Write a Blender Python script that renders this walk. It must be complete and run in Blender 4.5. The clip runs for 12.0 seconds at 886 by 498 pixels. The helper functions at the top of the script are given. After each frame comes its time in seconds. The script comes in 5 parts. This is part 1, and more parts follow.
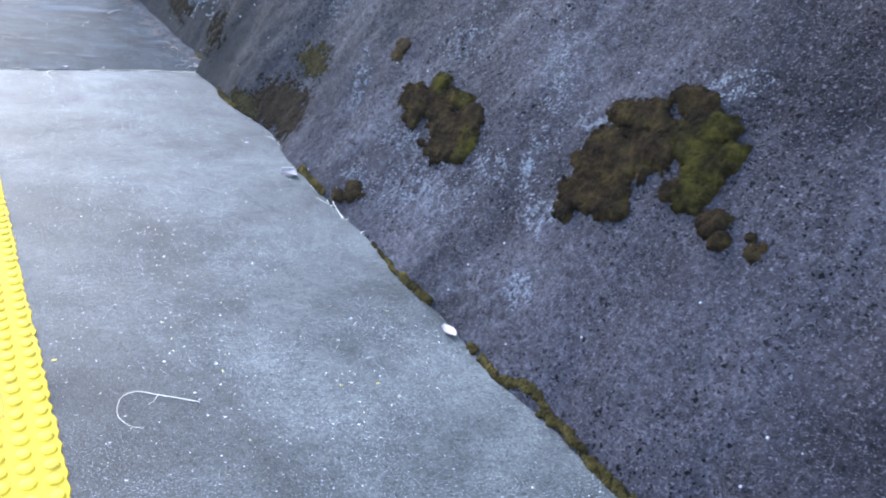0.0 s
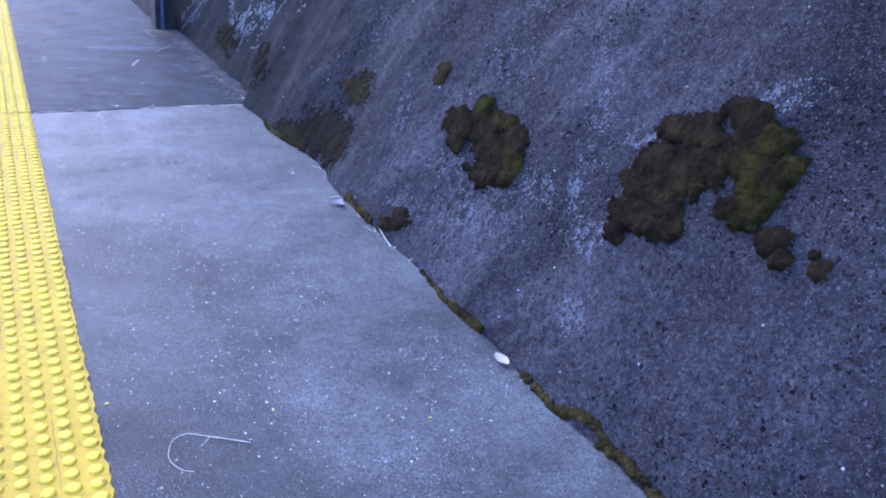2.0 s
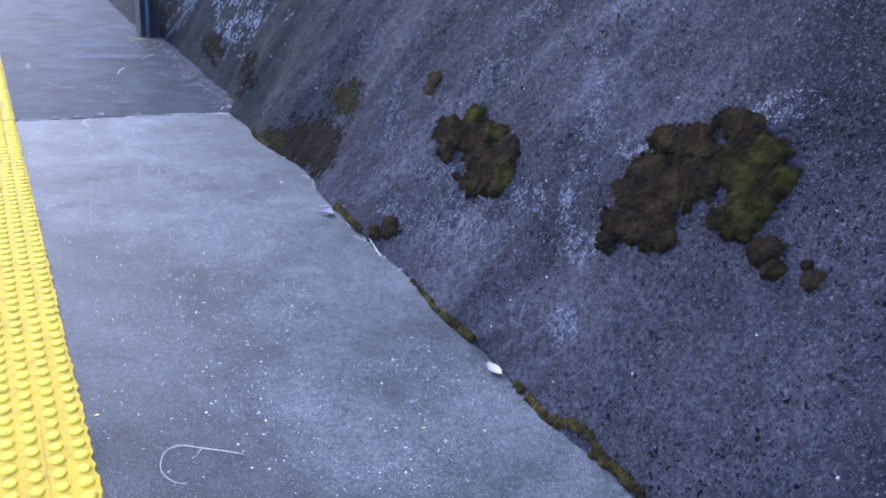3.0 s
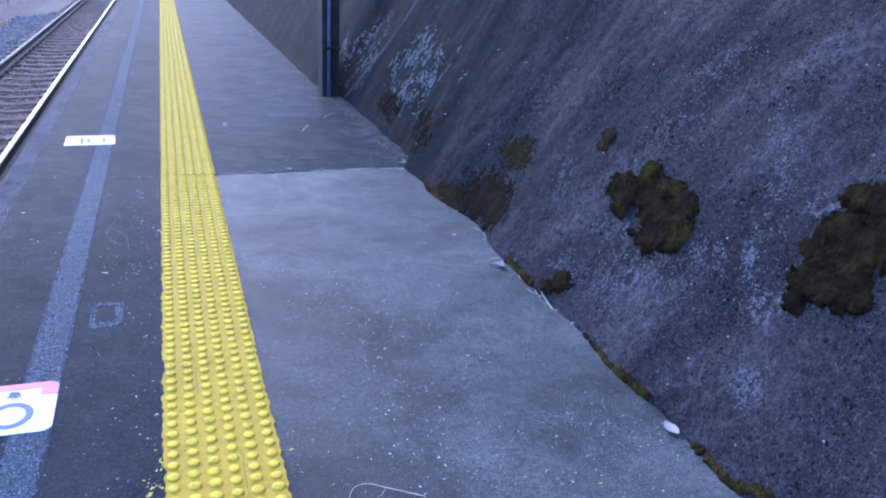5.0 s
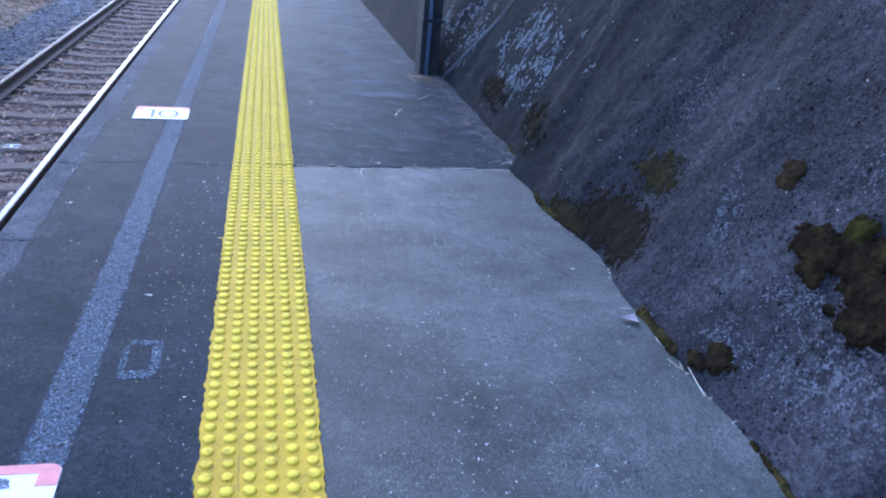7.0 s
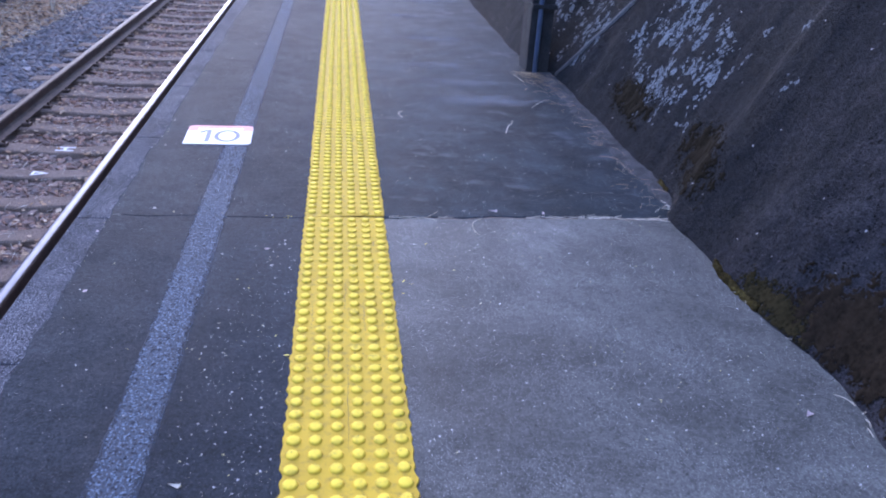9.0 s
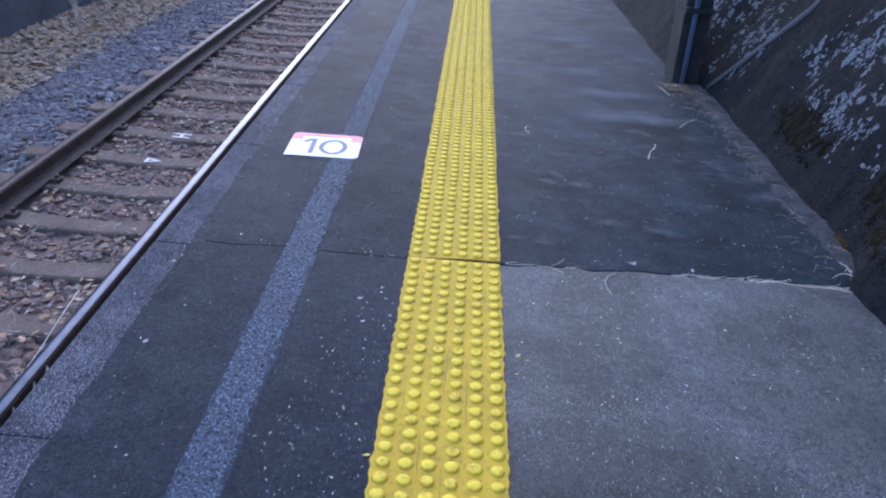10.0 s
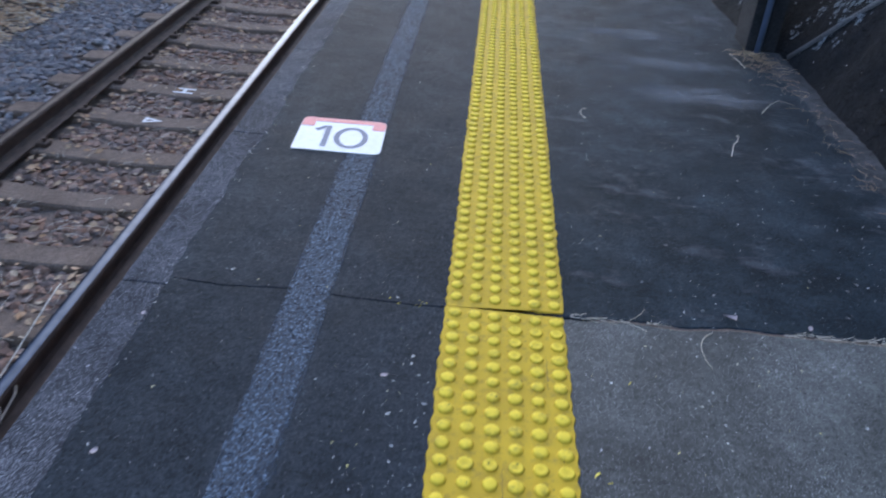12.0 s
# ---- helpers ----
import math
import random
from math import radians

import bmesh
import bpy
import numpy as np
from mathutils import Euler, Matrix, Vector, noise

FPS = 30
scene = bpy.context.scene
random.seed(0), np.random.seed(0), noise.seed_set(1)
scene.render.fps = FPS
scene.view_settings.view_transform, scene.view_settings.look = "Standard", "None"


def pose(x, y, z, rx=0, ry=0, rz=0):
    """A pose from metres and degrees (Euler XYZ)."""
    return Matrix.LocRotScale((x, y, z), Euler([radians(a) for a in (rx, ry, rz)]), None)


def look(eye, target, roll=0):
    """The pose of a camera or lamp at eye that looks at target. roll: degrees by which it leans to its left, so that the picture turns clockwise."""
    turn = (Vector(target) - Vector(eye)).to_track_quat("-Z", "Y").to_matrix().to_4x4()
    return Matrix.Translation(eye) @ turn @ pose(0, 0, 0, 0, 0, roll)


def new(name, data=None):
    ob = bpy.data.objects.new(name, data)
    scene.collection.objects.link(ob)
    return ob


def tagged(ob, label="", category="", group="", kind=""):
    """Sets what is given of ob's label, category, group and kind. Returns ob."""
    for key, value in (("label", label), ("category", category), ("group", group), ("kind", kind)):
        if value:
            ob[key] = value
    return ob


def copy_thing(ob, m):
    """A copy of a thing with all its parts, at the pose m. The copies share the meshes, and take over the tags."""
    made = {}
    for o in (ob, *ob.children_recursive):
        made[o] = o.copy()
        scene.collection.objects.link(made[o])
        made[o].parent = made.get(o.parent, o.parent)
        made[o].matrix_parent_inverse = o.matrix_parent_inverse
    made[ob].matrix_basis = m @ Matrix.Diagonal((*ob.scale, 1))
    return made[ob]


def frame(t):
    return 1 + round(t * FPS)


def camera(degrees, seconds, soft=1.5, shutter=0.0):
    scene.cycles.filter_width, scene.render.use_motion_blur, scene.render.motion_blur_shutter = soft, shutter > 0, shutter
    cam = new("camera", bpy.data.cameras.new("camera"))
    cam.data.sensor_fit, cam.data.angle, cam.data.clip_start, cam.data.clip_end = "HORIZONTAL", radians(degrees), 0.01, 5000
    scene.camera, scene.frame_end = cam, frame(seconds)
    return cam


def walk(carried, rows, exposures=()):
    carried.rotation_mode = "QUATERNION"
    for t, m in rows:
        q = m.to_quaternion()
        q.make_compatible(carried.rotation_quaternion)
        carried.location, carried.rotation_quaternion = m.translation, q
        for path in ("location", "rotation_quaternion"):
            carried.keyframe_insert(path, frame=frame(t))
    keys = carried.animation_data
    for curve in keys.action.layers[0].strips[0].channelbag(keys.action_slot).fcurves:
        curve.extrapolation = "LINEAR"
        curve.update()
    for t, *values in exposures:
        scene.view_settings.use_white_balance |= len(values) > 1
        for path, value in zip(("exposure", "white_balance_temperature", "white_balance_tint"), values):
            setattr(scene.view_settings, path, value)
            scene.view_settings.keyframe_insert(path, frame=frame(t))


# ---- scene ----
cam = camera(56.0, 12.0, 2.0, 0.3)
PATH = [
    (0, (0.146, -4.909, 1.248), (1.146, -3.377, 0.441), 9.0),
    (0.5, (0.173, -4.871, 1.249), (1.076, -3.29, 0.422), 7.1),
    (1, (0.177, -4.875, 1.256), (1.051, -3.27, 0.443), 5.9),
    (1.5, (0.188, -4.869, 1.258), (1.08, -3.269, 0.457), 5.4),
    (2, (0.187, -4.865, 1.26), (1.079, -3.257, 0.475), 5.1),
    (2.5, (0.182, -4.854, 1.266), (1.101, -3.26, 0.482), 5.1),
    (3, (0.163, -4.849, 1.26), (1.094, -3.252, 0.497), 5.6),
    (3.5, (0.144, -4.845, 1.264), (1.073, -3.242, 0.51), 6.1),
    (3.7, (0.136, -4.843, 1.286), (1.01, -3.229, 0.492), 4.6),
    (5.3, (0.068, -4.877, 1.279), (0.657, -3.082, 0.622), 3.2),
    (5.5, (0.092, -4.84, 1.269), (0.685, -3.074, 0.541), 3.6),
    (6, (0.152, -4.614, 1.274), (0.618, -2.835, 0.489), 2.4),
    (6.5, (0.121, -4.414, 1.274), (0.404, -2.578, 0.532), 2.9),
    (7, (0.154, -4.114, 1.262), (0.575, -2.31, 0.508), 5.4),
    (7.5, (0.159, -3.875, 1.252), (0.433, -2.05, 0.482), 4.7),
    (7.7, (0.147, -3.753, 1.259), (0.393, -1.929, 0.477), 3.5),
    (9.3, (0.119, -2.807, 1.228), (0.373, -1.025, 0.357), 4.1),
    (9.5, (0.123, -2.714, 1.228), (0.337, -0.938, 0.335), 4.8),
    (10, (0.132, -2.425, 1.215), (0.116, -0.63, 0.334), 4.5),
    (10.5, (0.065, -2.236, 1.202), (0.068, -0.477, 0.249), 4.7),
    (11, (0.055, -2.105, 1.199), (-0.075, -0.412, 0.142), 4.5),
    (11.5, (0.087, -2.007, 1.191), (-0.111, -0.311, 0.149), 2.5),
    (12, (0.023, -1.757, 1.188), (-0.018, -0.037, 0.169), 5.2),
]
EXPOSURES = [(0, 3.27, 6870, 15), (0.5, 2.57, 5480, 33), (1.5, 2.62, 5380, 34), (2, 2.62, 5530, 35), (2.5, 2.67, 6130, 24), (3, 2.72, 6080, 27), (3.5, 2.67, 5480, 33), (5.3, 2.15, 5430, 30), (6, 2.25, 5380, 31), (6.5, 2.02, 6020, 21), (7, 2.21, 5490, 20), (7.5, 2.25, 5830, 33), (7.7, 2.25, 5880, 33), (9.3, 2.2, 6100, 33), (10, 1.9, 6150, 26), (10.5, 1.78, 6420, 22), (11, 1.72, 6600, 21), (12, 1.64, 6780, 15)]
walk(cam, [(t, look(eye, target, roll)) for t, eye, target, roll in PATH], EXPOSURES)

# ------------------------------------------------------------ world and light
world = bpy.data.worlds.new("world")
scene.world = world
world.use_nodes = True
wn = world.node_tree.nodes
sky = wn.new("ShaderNodeTexSky")
sky.sky_type = "NISHITA"
sky.sun_disc = False
sky.sun_elevation = radians(32)
sky.sun_rotation = radians(-12)
sky.ozone_density, sky.dust_density = 2.5, 0.4
wn["Background"].inputs["Strength"].default_value = 0.15
world.node_tree.links.new(sky.outputs["Color"], wn["Background"].inputs["Color"])
lamp = bpy.data.lights.new("sun", "SUN")
lamp.energy, lamp.angle, lamp.color = 0.3, radians(40), (1.0, 0.98, 0.95)
sun = new("sun", lamp)
sun.matrix_world = look((-2.0, 10.0, 6.4), (0, 0, 0))


# ------------------------------------------------------------ materials
def material(name, rough=0.8, metal=0.0, spec=0.5):
    m = bpy.data.materials.new(name)
    m.use_nodes = True
    b = m.node_tree.nodes["Principled BSDF"]
    b.inputs["Roughness"].default_value, b.inputs["Metallic"].default_value = rough, metal
    b.inputs["Specular IOR Level"].default_value = spec
    return m, m.node_tree.nodes, m.node_tree.links, b


def coords(n, l, scale=(1, 1, 1), tip=0.0):
    """Places in metres, tipped about the x axis by some degrees, then scaled."""
    geo, turned, mp = n.new("ShaderNodeNewGeometry"), n.new("ShaderNodeMapping"), n.new("ShaderNodeMapping")
    turned.inputs["Rotation"].default_value = (radians(tip), 0, 0)
    mp.inputs["Scale"].default_value = scale
    l.new(geo.outputs["Position"], turned.inputs["Vector"])
    l.new(turned.outputs["Vector"], mp.inputs["Vector"])
    return mp.outputs["Vector"]


def noise_tex(n, l, vec, scale, detail=4.0, rough=0.6):
    t = n.new("ShaderNodeTexNoise")
    t.inputs["Scale"].default_value, t.inputs["Detail"].default_value, t.inputs["Roughness"].default_value = scale, detail, rough
    l.new(vec, t.inputs["Vector"])
    return t.outputs["Fac"]


def voronoi(n, l, vec, scale):
    t = n.new("ShaderNodeTexVoronoi")
    t.inputs["Scale"].default_value = scale
    l.new(vec, t.inputs["Vector"])
    return t


def ramp(n, l, fac, stops):
    r = n.new("ShaderNodeValToRGB")
    e = r.color_ramp.elements
    while len(e) < len(stops):
        e.new(0.5)
    for i, (p, c) in enumerate(stops):
        e[i].position = p
        e[i].color = (c, c, c, 1) if isinstance(c, (int, float)) else (*c, 1)
    l.new(fac, r.inputs["Fac"])
    return r.outputs["Color"]


def mix(n, l, fac, a, b, mode="MIX"):
    m = n.new("ShaderNodeMix")
    m.data_type, m.blend_type = "RGBA", mode
    for sock, v in ((m.inputs[0], fac), (m.inputs[6], a), (m.inputs[7], b)):
        if isinstance(v, (int, float)):
            sock.default_value = v if sock == m.inputs[0] else (v, v, v, 1)
        elif isinstance(v, tuple):
            sock.default_value = (*v, 1)
        else:
            l.new(v, sock)
    return m.outputs[2]


def bump(n, l, b, height, strength, distance):
    k = n.new("ShaderNodeBump")
    k.inputs["Strength"].default_value, k.inputs["Distance"].default_value = strength, distance
    l.new(height, k.inputs["Height"])
    l.new(k.outputs["Normal"], b.inputs["Normal"])


def asphalt(name, low, high, grain, share, rough, patch=0.9, wheel=False, spec=0.06, blotch=False):
    """Asphalt: two-scale tone, stone grains of a few millimetres, some of them pale; wheel: a ragged dark stain along the platform."""
    m, n, l, b = material(name, rough, 0.0, spec)
    v = coords(n, l)
    big = noise_tex(n, l, v, patch, 5, 0.62)
    tone = ramp(n, l, big, [(0.34, low), (0.66, high)])
    mid = noise_tex(n, l, v, 9, 4, 0.7)
    tone = mix(n, l, 0.6, tone, ramp(n, l, mid, [(0.3, 0.55), (0.7, 1.4)]), "MULTIPLY")
    coarse = noise_tex(n, l, v, 48, 3, 0.7)
    tone = mix(n, l, 0.6, tone, ramp(n, l, coarse, [(0.33, 0.5), (0.67, 1.55)]), "MULTIPLY")
    fine = noise_tex(n, l, v, 140, 3, 0.7)
    tone = mix(n, l, 0.75, tone, ramp(n, l, fine, [(0.32, 0.3), (0.68, 1.7)]), "MULTIPLY")
    cells = voronoi(n, l, v, 260)
    warp = n.new("ShaderNodeTexNoise")
    warp.inputs["Scale"].default_value, warp.inputs["Detail"].default_value = 110, 2
    l.new(v, warp.inputs["Vector"])
    swirl = mix(n, l, 0.008, v, warp.outputs["Color"], "LINEAR_LIGHT")
    speck = noise_tex(n, l, v, 230, 2, 0.55)
    drift = noise_tex(n, l, v, 3.5, 3, 0.6)
    lift = n.new("ShaderNodeMath")
    lift.operation = "MULTIPLY_ADD"
    lift.inputs[1].default_value = 0.25
    l.new(drift, lift.inputs[0])
    l.new(speck, lift.inputs[2])
    mask = ramp(n, l, lift.outputs[0], [(share, 0.0), (share + 0.05, 1.0)])
    tone = mix(n, l, mask, tone, grain)
    tiny = voronoi(n, l, swirl, 48)
    chips = ramp(n, l, tiny.outputs["Distance"], [(0.03, 1.0), (0.055, 0.0)])
    tone = mix(n, l, chips, tone, tuple(min(0.75, g * 1.9) for g in grain))
    glint = voronoi(n, l, swirl, 40)
    few = n.new("ShaderNodeSeparateColor")
    l.new(glint.outputs["Color"], few.inputs["Color"])
    spark = mix(n, l, 1.0, ramp(n, l, glint.outputs["Distance"], [(0.06, 1.0), (0.1, 0.0)]), ramp(n, l, few.outputs["Red"], [(0.8, 0.0), (0.84, 1.0)]), "MULTIPLY")
    tone = mix(n, l, spark, tone, tuple(min(0.8, g * 2.0) for g in grain))
    hole = voronoi(n, l, swirl, 62)
    rare = n.new("ShaderNodeSeparateColor")
    l.new(hole.outputs["Color"], rare.inputs["Color"])
    pit = mix(n, l, 1.0, ramp(n, l, hole.outputs["Distance"], [(0.14, 1.0), (0.26, 0.0)]), ramp(n, l, rare.outputs["Green"], [(0.72, 0.0), (0.76, 0.85)]), "MULTIPLY")
    tone = mix(n, l, pit, tone, tuple(c * 0.3 for c in low))
    if blotch:
        # Paler ragged blotches, spread by noise.
        spread = noise_tex(n, l, coords(n, l, (0.8, 1.3, 1)), 3.2, 9, 0.78)
        tone = mix(n, l, ramp(n, l, spread, [(0.54, 0.0), (0.68, 0.75)]), tone, (0.098, 0.107, 0.122))
    if wheel:
        geo, sep, bend = n.new("ShaderNodeNewGeometry"), n.new("ShaderNodeSeparateXYZ"), n.new("ShaderNodeMath")
        l.new(geo.outputs["Position"], sep.inputs["Vector"])
        bend.operation = "MULTIPLY_ADD"
        bend.inputs[1].default_value = 0.2
        l.new(noise_tex(n, l, v, 3.4, 6, 0.62), bend.inputs[0])
        l.new(sep.outputs["X"], bend.inputs[2])
        worn = ramp(n, l, bend.outputs[0], [(0.5, 0.66), (0.76, 0.78), (0.785, 0.58), (0.86, 0.85), (0.98, 1.22)])
        reach = n.new("ShaderNodeMapRange")
        reach.inputs["From Min"].default_value, reach.inputs["From Max"].default_value = -2.3, -1.3
        reach.inputs["To Min"].default_value, reach.inputs["To Max"].default_value = 0.85, 0.3
        l.new(sep.outputs["Y"], reach.inputs["Value"])
        tone = mix(n, l, reach.outputs[0], tone, worn, "MULTIPLY")
    l.new(tone, b.inputs["Base Color"])
    rg = noise_tex(n, l, v, 6, 3, 0.6)
    l.new(ramp(n, l, rg, [(0.3, rough - 0.05), (0.7, rough + 0.05)]), b.inputs["Roughness"])
    h = mix(n, l, 0.5, fine, cells.outputs["Distance"])
    bump(n, l, b, h, 0.5, 0.004)
    return m


M = {}
M["asphalt_dark"] = asphalt("dark asphalt", (0.018, 0.023, 0.0285), (0.034, 0.0415, 0.0485), (0.14, 0.145, 0.16), 0.79, 0.7, 0.9, False, 0.07)
M["asphalt_worn"] = asphalt("worn asphalt", (0.0315, 0.035, 0.033), (0.0945, 0.0995, 0.093), (0.34, 0.35, 0.355), 0.755, 0.6, 1.6, True, 0.25)
M["asphalt_far"] = asphalt("blotchy dark asphalt", (0.0082, 0.0145, 0.0188), (0.0255, 0.0385, 0.048), (0.12, 0.14, 0.155), 0.785, 0.62, 2.2, False, 0.06, True)
M["coping"] = asphalt("exposed aggregate concrete", (0.037, 0.0385, 0.0445), (0.076, 0.079, 0.088), (0.31, 0.315, 0.34), 0.715, 0.75, 2.5)


def make_blue(name, edges):
    """Thin paint, worn through in spots; with edges: feathered along both sides of the line and thinner past the crack."""
    m, n, l, b = material(name, 0.75, 0.0, 0.2)
    v = coords(n, l)
    fine = noise_tex(n, l, v, 170, 3, 0.75)
    big = noise_tex(n, l, v, 3, 4, 0.6)
    blue = mix(n, l, ramp(n, l, big, [(0.3, 0.0), (0.7, 1.0)]), (0.029, 0.047, 0.07), (0.047, 0.077, 0.11))
    col = mix(n, l, ramp(n, l, fine, [(0.44, 1.0), (0.55, 0.0)]), blue, (0.04, 0.043, 0.05))
    speck = noise_tex(n, l, v, 150, 3, 0.7)
    col = mix(n, l, ramp(n, l, speck, [(0.56, 0.0), (0.62, 1.0)]), col, (0.19, 0.265, 0.345))
    l.new(col, b.inputs["Base Color"])
    bump(n, l, b, fine, 0.5, 0.004)
    left = ramp(n, l, noise_tex(n, l, v, 75, 4, 0.75), [(0.33, 0.0), (0.5, 1.0)])
    if edges:
        geo, sep = n.new("ShaderNodeNewGeometry"), n.new("ShaderNodeSeparateXYZ")
        l.new(geo.outputs["Position"], sep.inputs["Vector"])
        off, side, shift = (n.new("ShaderNodeMath") for _ in range(3))
        band, far = (n.new("ShaderNodeMapRange") for _ in range(2))
        off.operation, side.operation, shift.operation = "ADD", "ABSOLUTE", "MULTIPLY_ADD"
        off.inputs[1].default_value = 0.344
        l.new(sep.outputs["X"], off.inputs[0])
        l.new(off.outputs[0], side.inputs[0])
        shift.inputs[1].default_value = 0.05
        l.new(noise_tex(n, l, v, 40, 5, 0.75), shift.inputs[0])
        l.new(side.outputs[0], shift.inputs[2])
        band.inputs["From Min"].default_value, band.inputs["From Max"].default_value = 0.07, 0.09
        band.inputs["To Min"].default_value, band.inputs["To Max"].default_value = 1.0, 0.0
        l.new(shift.outputs[0], band.inputs["Value"])
        far.inputs["From Min"].default_value, far.inputs["From Max"].default_value = -0.2, 1.2
        far.inputs["To Min"].default_value, far.inputs["To Max"].default_value = 1.0, 0.84
        l.new(sep.outputs["Y"], far.inputs["Value"])
        left = mix(n, l, 0.4, far.outputs[0], left, "MULTIPLY")
        left = mix(n, l, 1.0, left, band.outputs[0], "MULTIPLY")
    clear, blend = n.new("ShaderNodeBsdfTransparent"), n.new("ShaderNodeMixShader")
    l.new(left, blend.inputs[0])
    l.new(clear.outputs[0], blend.inputs[1])
    l.new(b.outputs[0], blend.inputs[2])
    l.new(blend.outputs[0], n["Material Output"].inputs["Surface"])
    return m


M["blue_line"] = make_blue("worn blue line paint", True)
M["blue_rest"] = make_blue("remains of blue paint", False)


def make_concrete(name, low, high, vein=None, rough=0.85, pits=True, scale=1.6):
    m, n, l, b = material(name, rough, 0.0, 0.1 if vein else 0.3)
    v = coords(n, l)
    big = noise_tex(n, l, v, scale, 6, 0.65)
    col = ramp(n, l, big, [(0.36, low), (0.66, high)] if vein else [(0.3, low), (0.7, high)])
    fine = noise_tex(n, l, v, 90, 5, 0.75)
    col = mix(n, l, 0.7, col, ramp(n, l, fine, [(0.33, 0.3), (0.67, 1.75)]), "MULTIPLY")
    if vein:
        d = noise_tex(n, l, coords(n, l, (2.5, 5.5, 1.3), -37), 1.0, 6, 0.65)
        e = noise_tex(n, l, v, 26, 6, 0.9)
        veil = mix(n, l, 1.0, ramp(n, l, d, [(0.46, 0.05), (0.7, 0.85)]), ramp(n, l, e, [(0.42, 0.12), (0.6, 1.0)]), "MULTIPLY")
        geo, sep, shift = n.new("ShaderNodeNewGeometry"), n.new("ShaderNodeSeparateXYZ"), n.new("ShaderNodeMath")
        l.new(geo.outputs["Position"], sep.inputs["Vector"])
        # Pale veil strengthens along y: mineral bloom, plus haze put into the colour.
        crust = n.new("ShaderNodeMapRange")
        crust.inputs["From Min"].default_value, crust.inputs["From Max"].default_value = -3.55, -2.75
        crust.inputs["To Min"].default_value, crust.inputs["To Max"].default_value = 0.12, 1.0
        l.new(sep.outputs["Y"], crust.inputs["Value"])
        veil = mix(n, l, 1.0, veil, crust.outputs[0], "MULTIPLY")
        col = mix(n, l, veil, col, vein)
        # The wall turns darker along y, with a noise-ragged start.
        waver = noise_tex(n, l, v, 1.1, 5, 0.6)
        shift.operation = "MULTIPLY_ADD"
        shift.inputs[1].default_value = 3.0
        l.new(waver, shift.inputs[0])
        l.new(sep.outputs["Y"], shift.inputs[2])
        darkened = n.new("ShaderNodeMapRange")
        darkened.inputs["From Min"].default_value, darkened.inputs["From Max"].default_value = -1.15, 1.5
        darkened.inputs["To Max"].default_value = 0.96
        l.new(shift.outputs[0], darkened.inputs["Value"])
        col = mix(n, l, darkened.outputs[0], col, mix(n, l, fine, (0.004, 0.0055, 0.0075), (0.017, 0.02, 0.025)))
    hgt = fine
    if pits:
        # dry: the remainder, one minus the darkening along y.
        dry = n.new("ShaderNodeMath")
        dry.operation = "SUBTRACT"
        dry.inputs[0].default_value = 1.0
        l.new(darkened.outputs[0], dry.inputs[1])
        warp = n.new("ShaderNodeTexNoise")
        warp.inputs["Scale"].default_value, warp.inputs["Detail"].default_value = 60, 2
        l.new(v, warp.inputs["Vector"])
        swirl = mix(n, l, 0.013, v, warp.outputs["Color"], "LINEAR_LIGHT")
        col = mix(n, l, 0.55, col, ramp(n, l, noise_tex(n, l, swirl, 42, 4, 0.7), [(0.36, 0.42), (0.5, 0.95), (0.66, 1.75)]), "MULTIPLY")
        g = noise_tex(n, l, swirl, 95, 3, 0.65)
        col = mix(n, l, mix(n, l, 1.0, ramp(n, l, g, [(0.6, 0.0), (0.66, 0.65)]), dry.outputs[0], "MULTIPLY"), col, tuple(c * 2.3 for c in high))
        g = noise_tex(n, l, swirl, 190, 2, 0.6)
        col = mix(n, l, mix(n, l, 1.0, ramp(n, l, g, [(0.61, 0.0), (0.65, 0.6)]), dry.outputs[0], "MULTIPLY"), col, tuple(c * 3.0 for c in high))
        where = ramp(n, l, noise_tex(n, l, v, 3.5, 4, 0.65), [(0.4, 0.4), (0.56, 1.0)])
        for size, share in ((40, 0.72), (66, 0.52), (105, 0.5)):
            c = voronoi(n, l, swirl, size)
            hole = ramp(n, l, c.outputs["Distance"], [(0.22, 1.0), (0.33, 0.0)])
            pick = n.new("ShaderNodeSeparateColor")
            l.new(c.outputs["Color"], pick.inputs["Color"])
            some = mix(n, l, 1.0, hole, ramp(n, l, pick.outputs["Red"], [(share, 0.0), (share + 0.1, 1.0)]), "MULTIPLY")
            some = mix(n, l, 1.0, some, where, "MULTIPLY")
            col = mix(n, l, some, col, tuple(x * 0.3 for x in low))
            hgt = mix(n, l, some, hgt, 0.0)
        spot = voronoi(n, l, v, 17)
        pick = n.new("ShaderNodeSeparateColor")
        l.new(spot.outputs["Color"], pick.inputs["Color"])
        some = mix(n, l, 1.0, ramp(n, l, spot.outputs["Distance"], [(0.045, 1.0), (0.07, 0.0)]), ramp(n, l, pick.outputs["Red"], [(0.62, 0.0), (0.66, 1.0)]), "MULTIPLY")
        col = mix(n, l, some, col, (0.5, 0.5, 0.52))
    l.new(col, b.inputs["Base Color"])
    bump(n, l, b, hgt, 1.0, 0.016 if pits else 0.01)
    return m


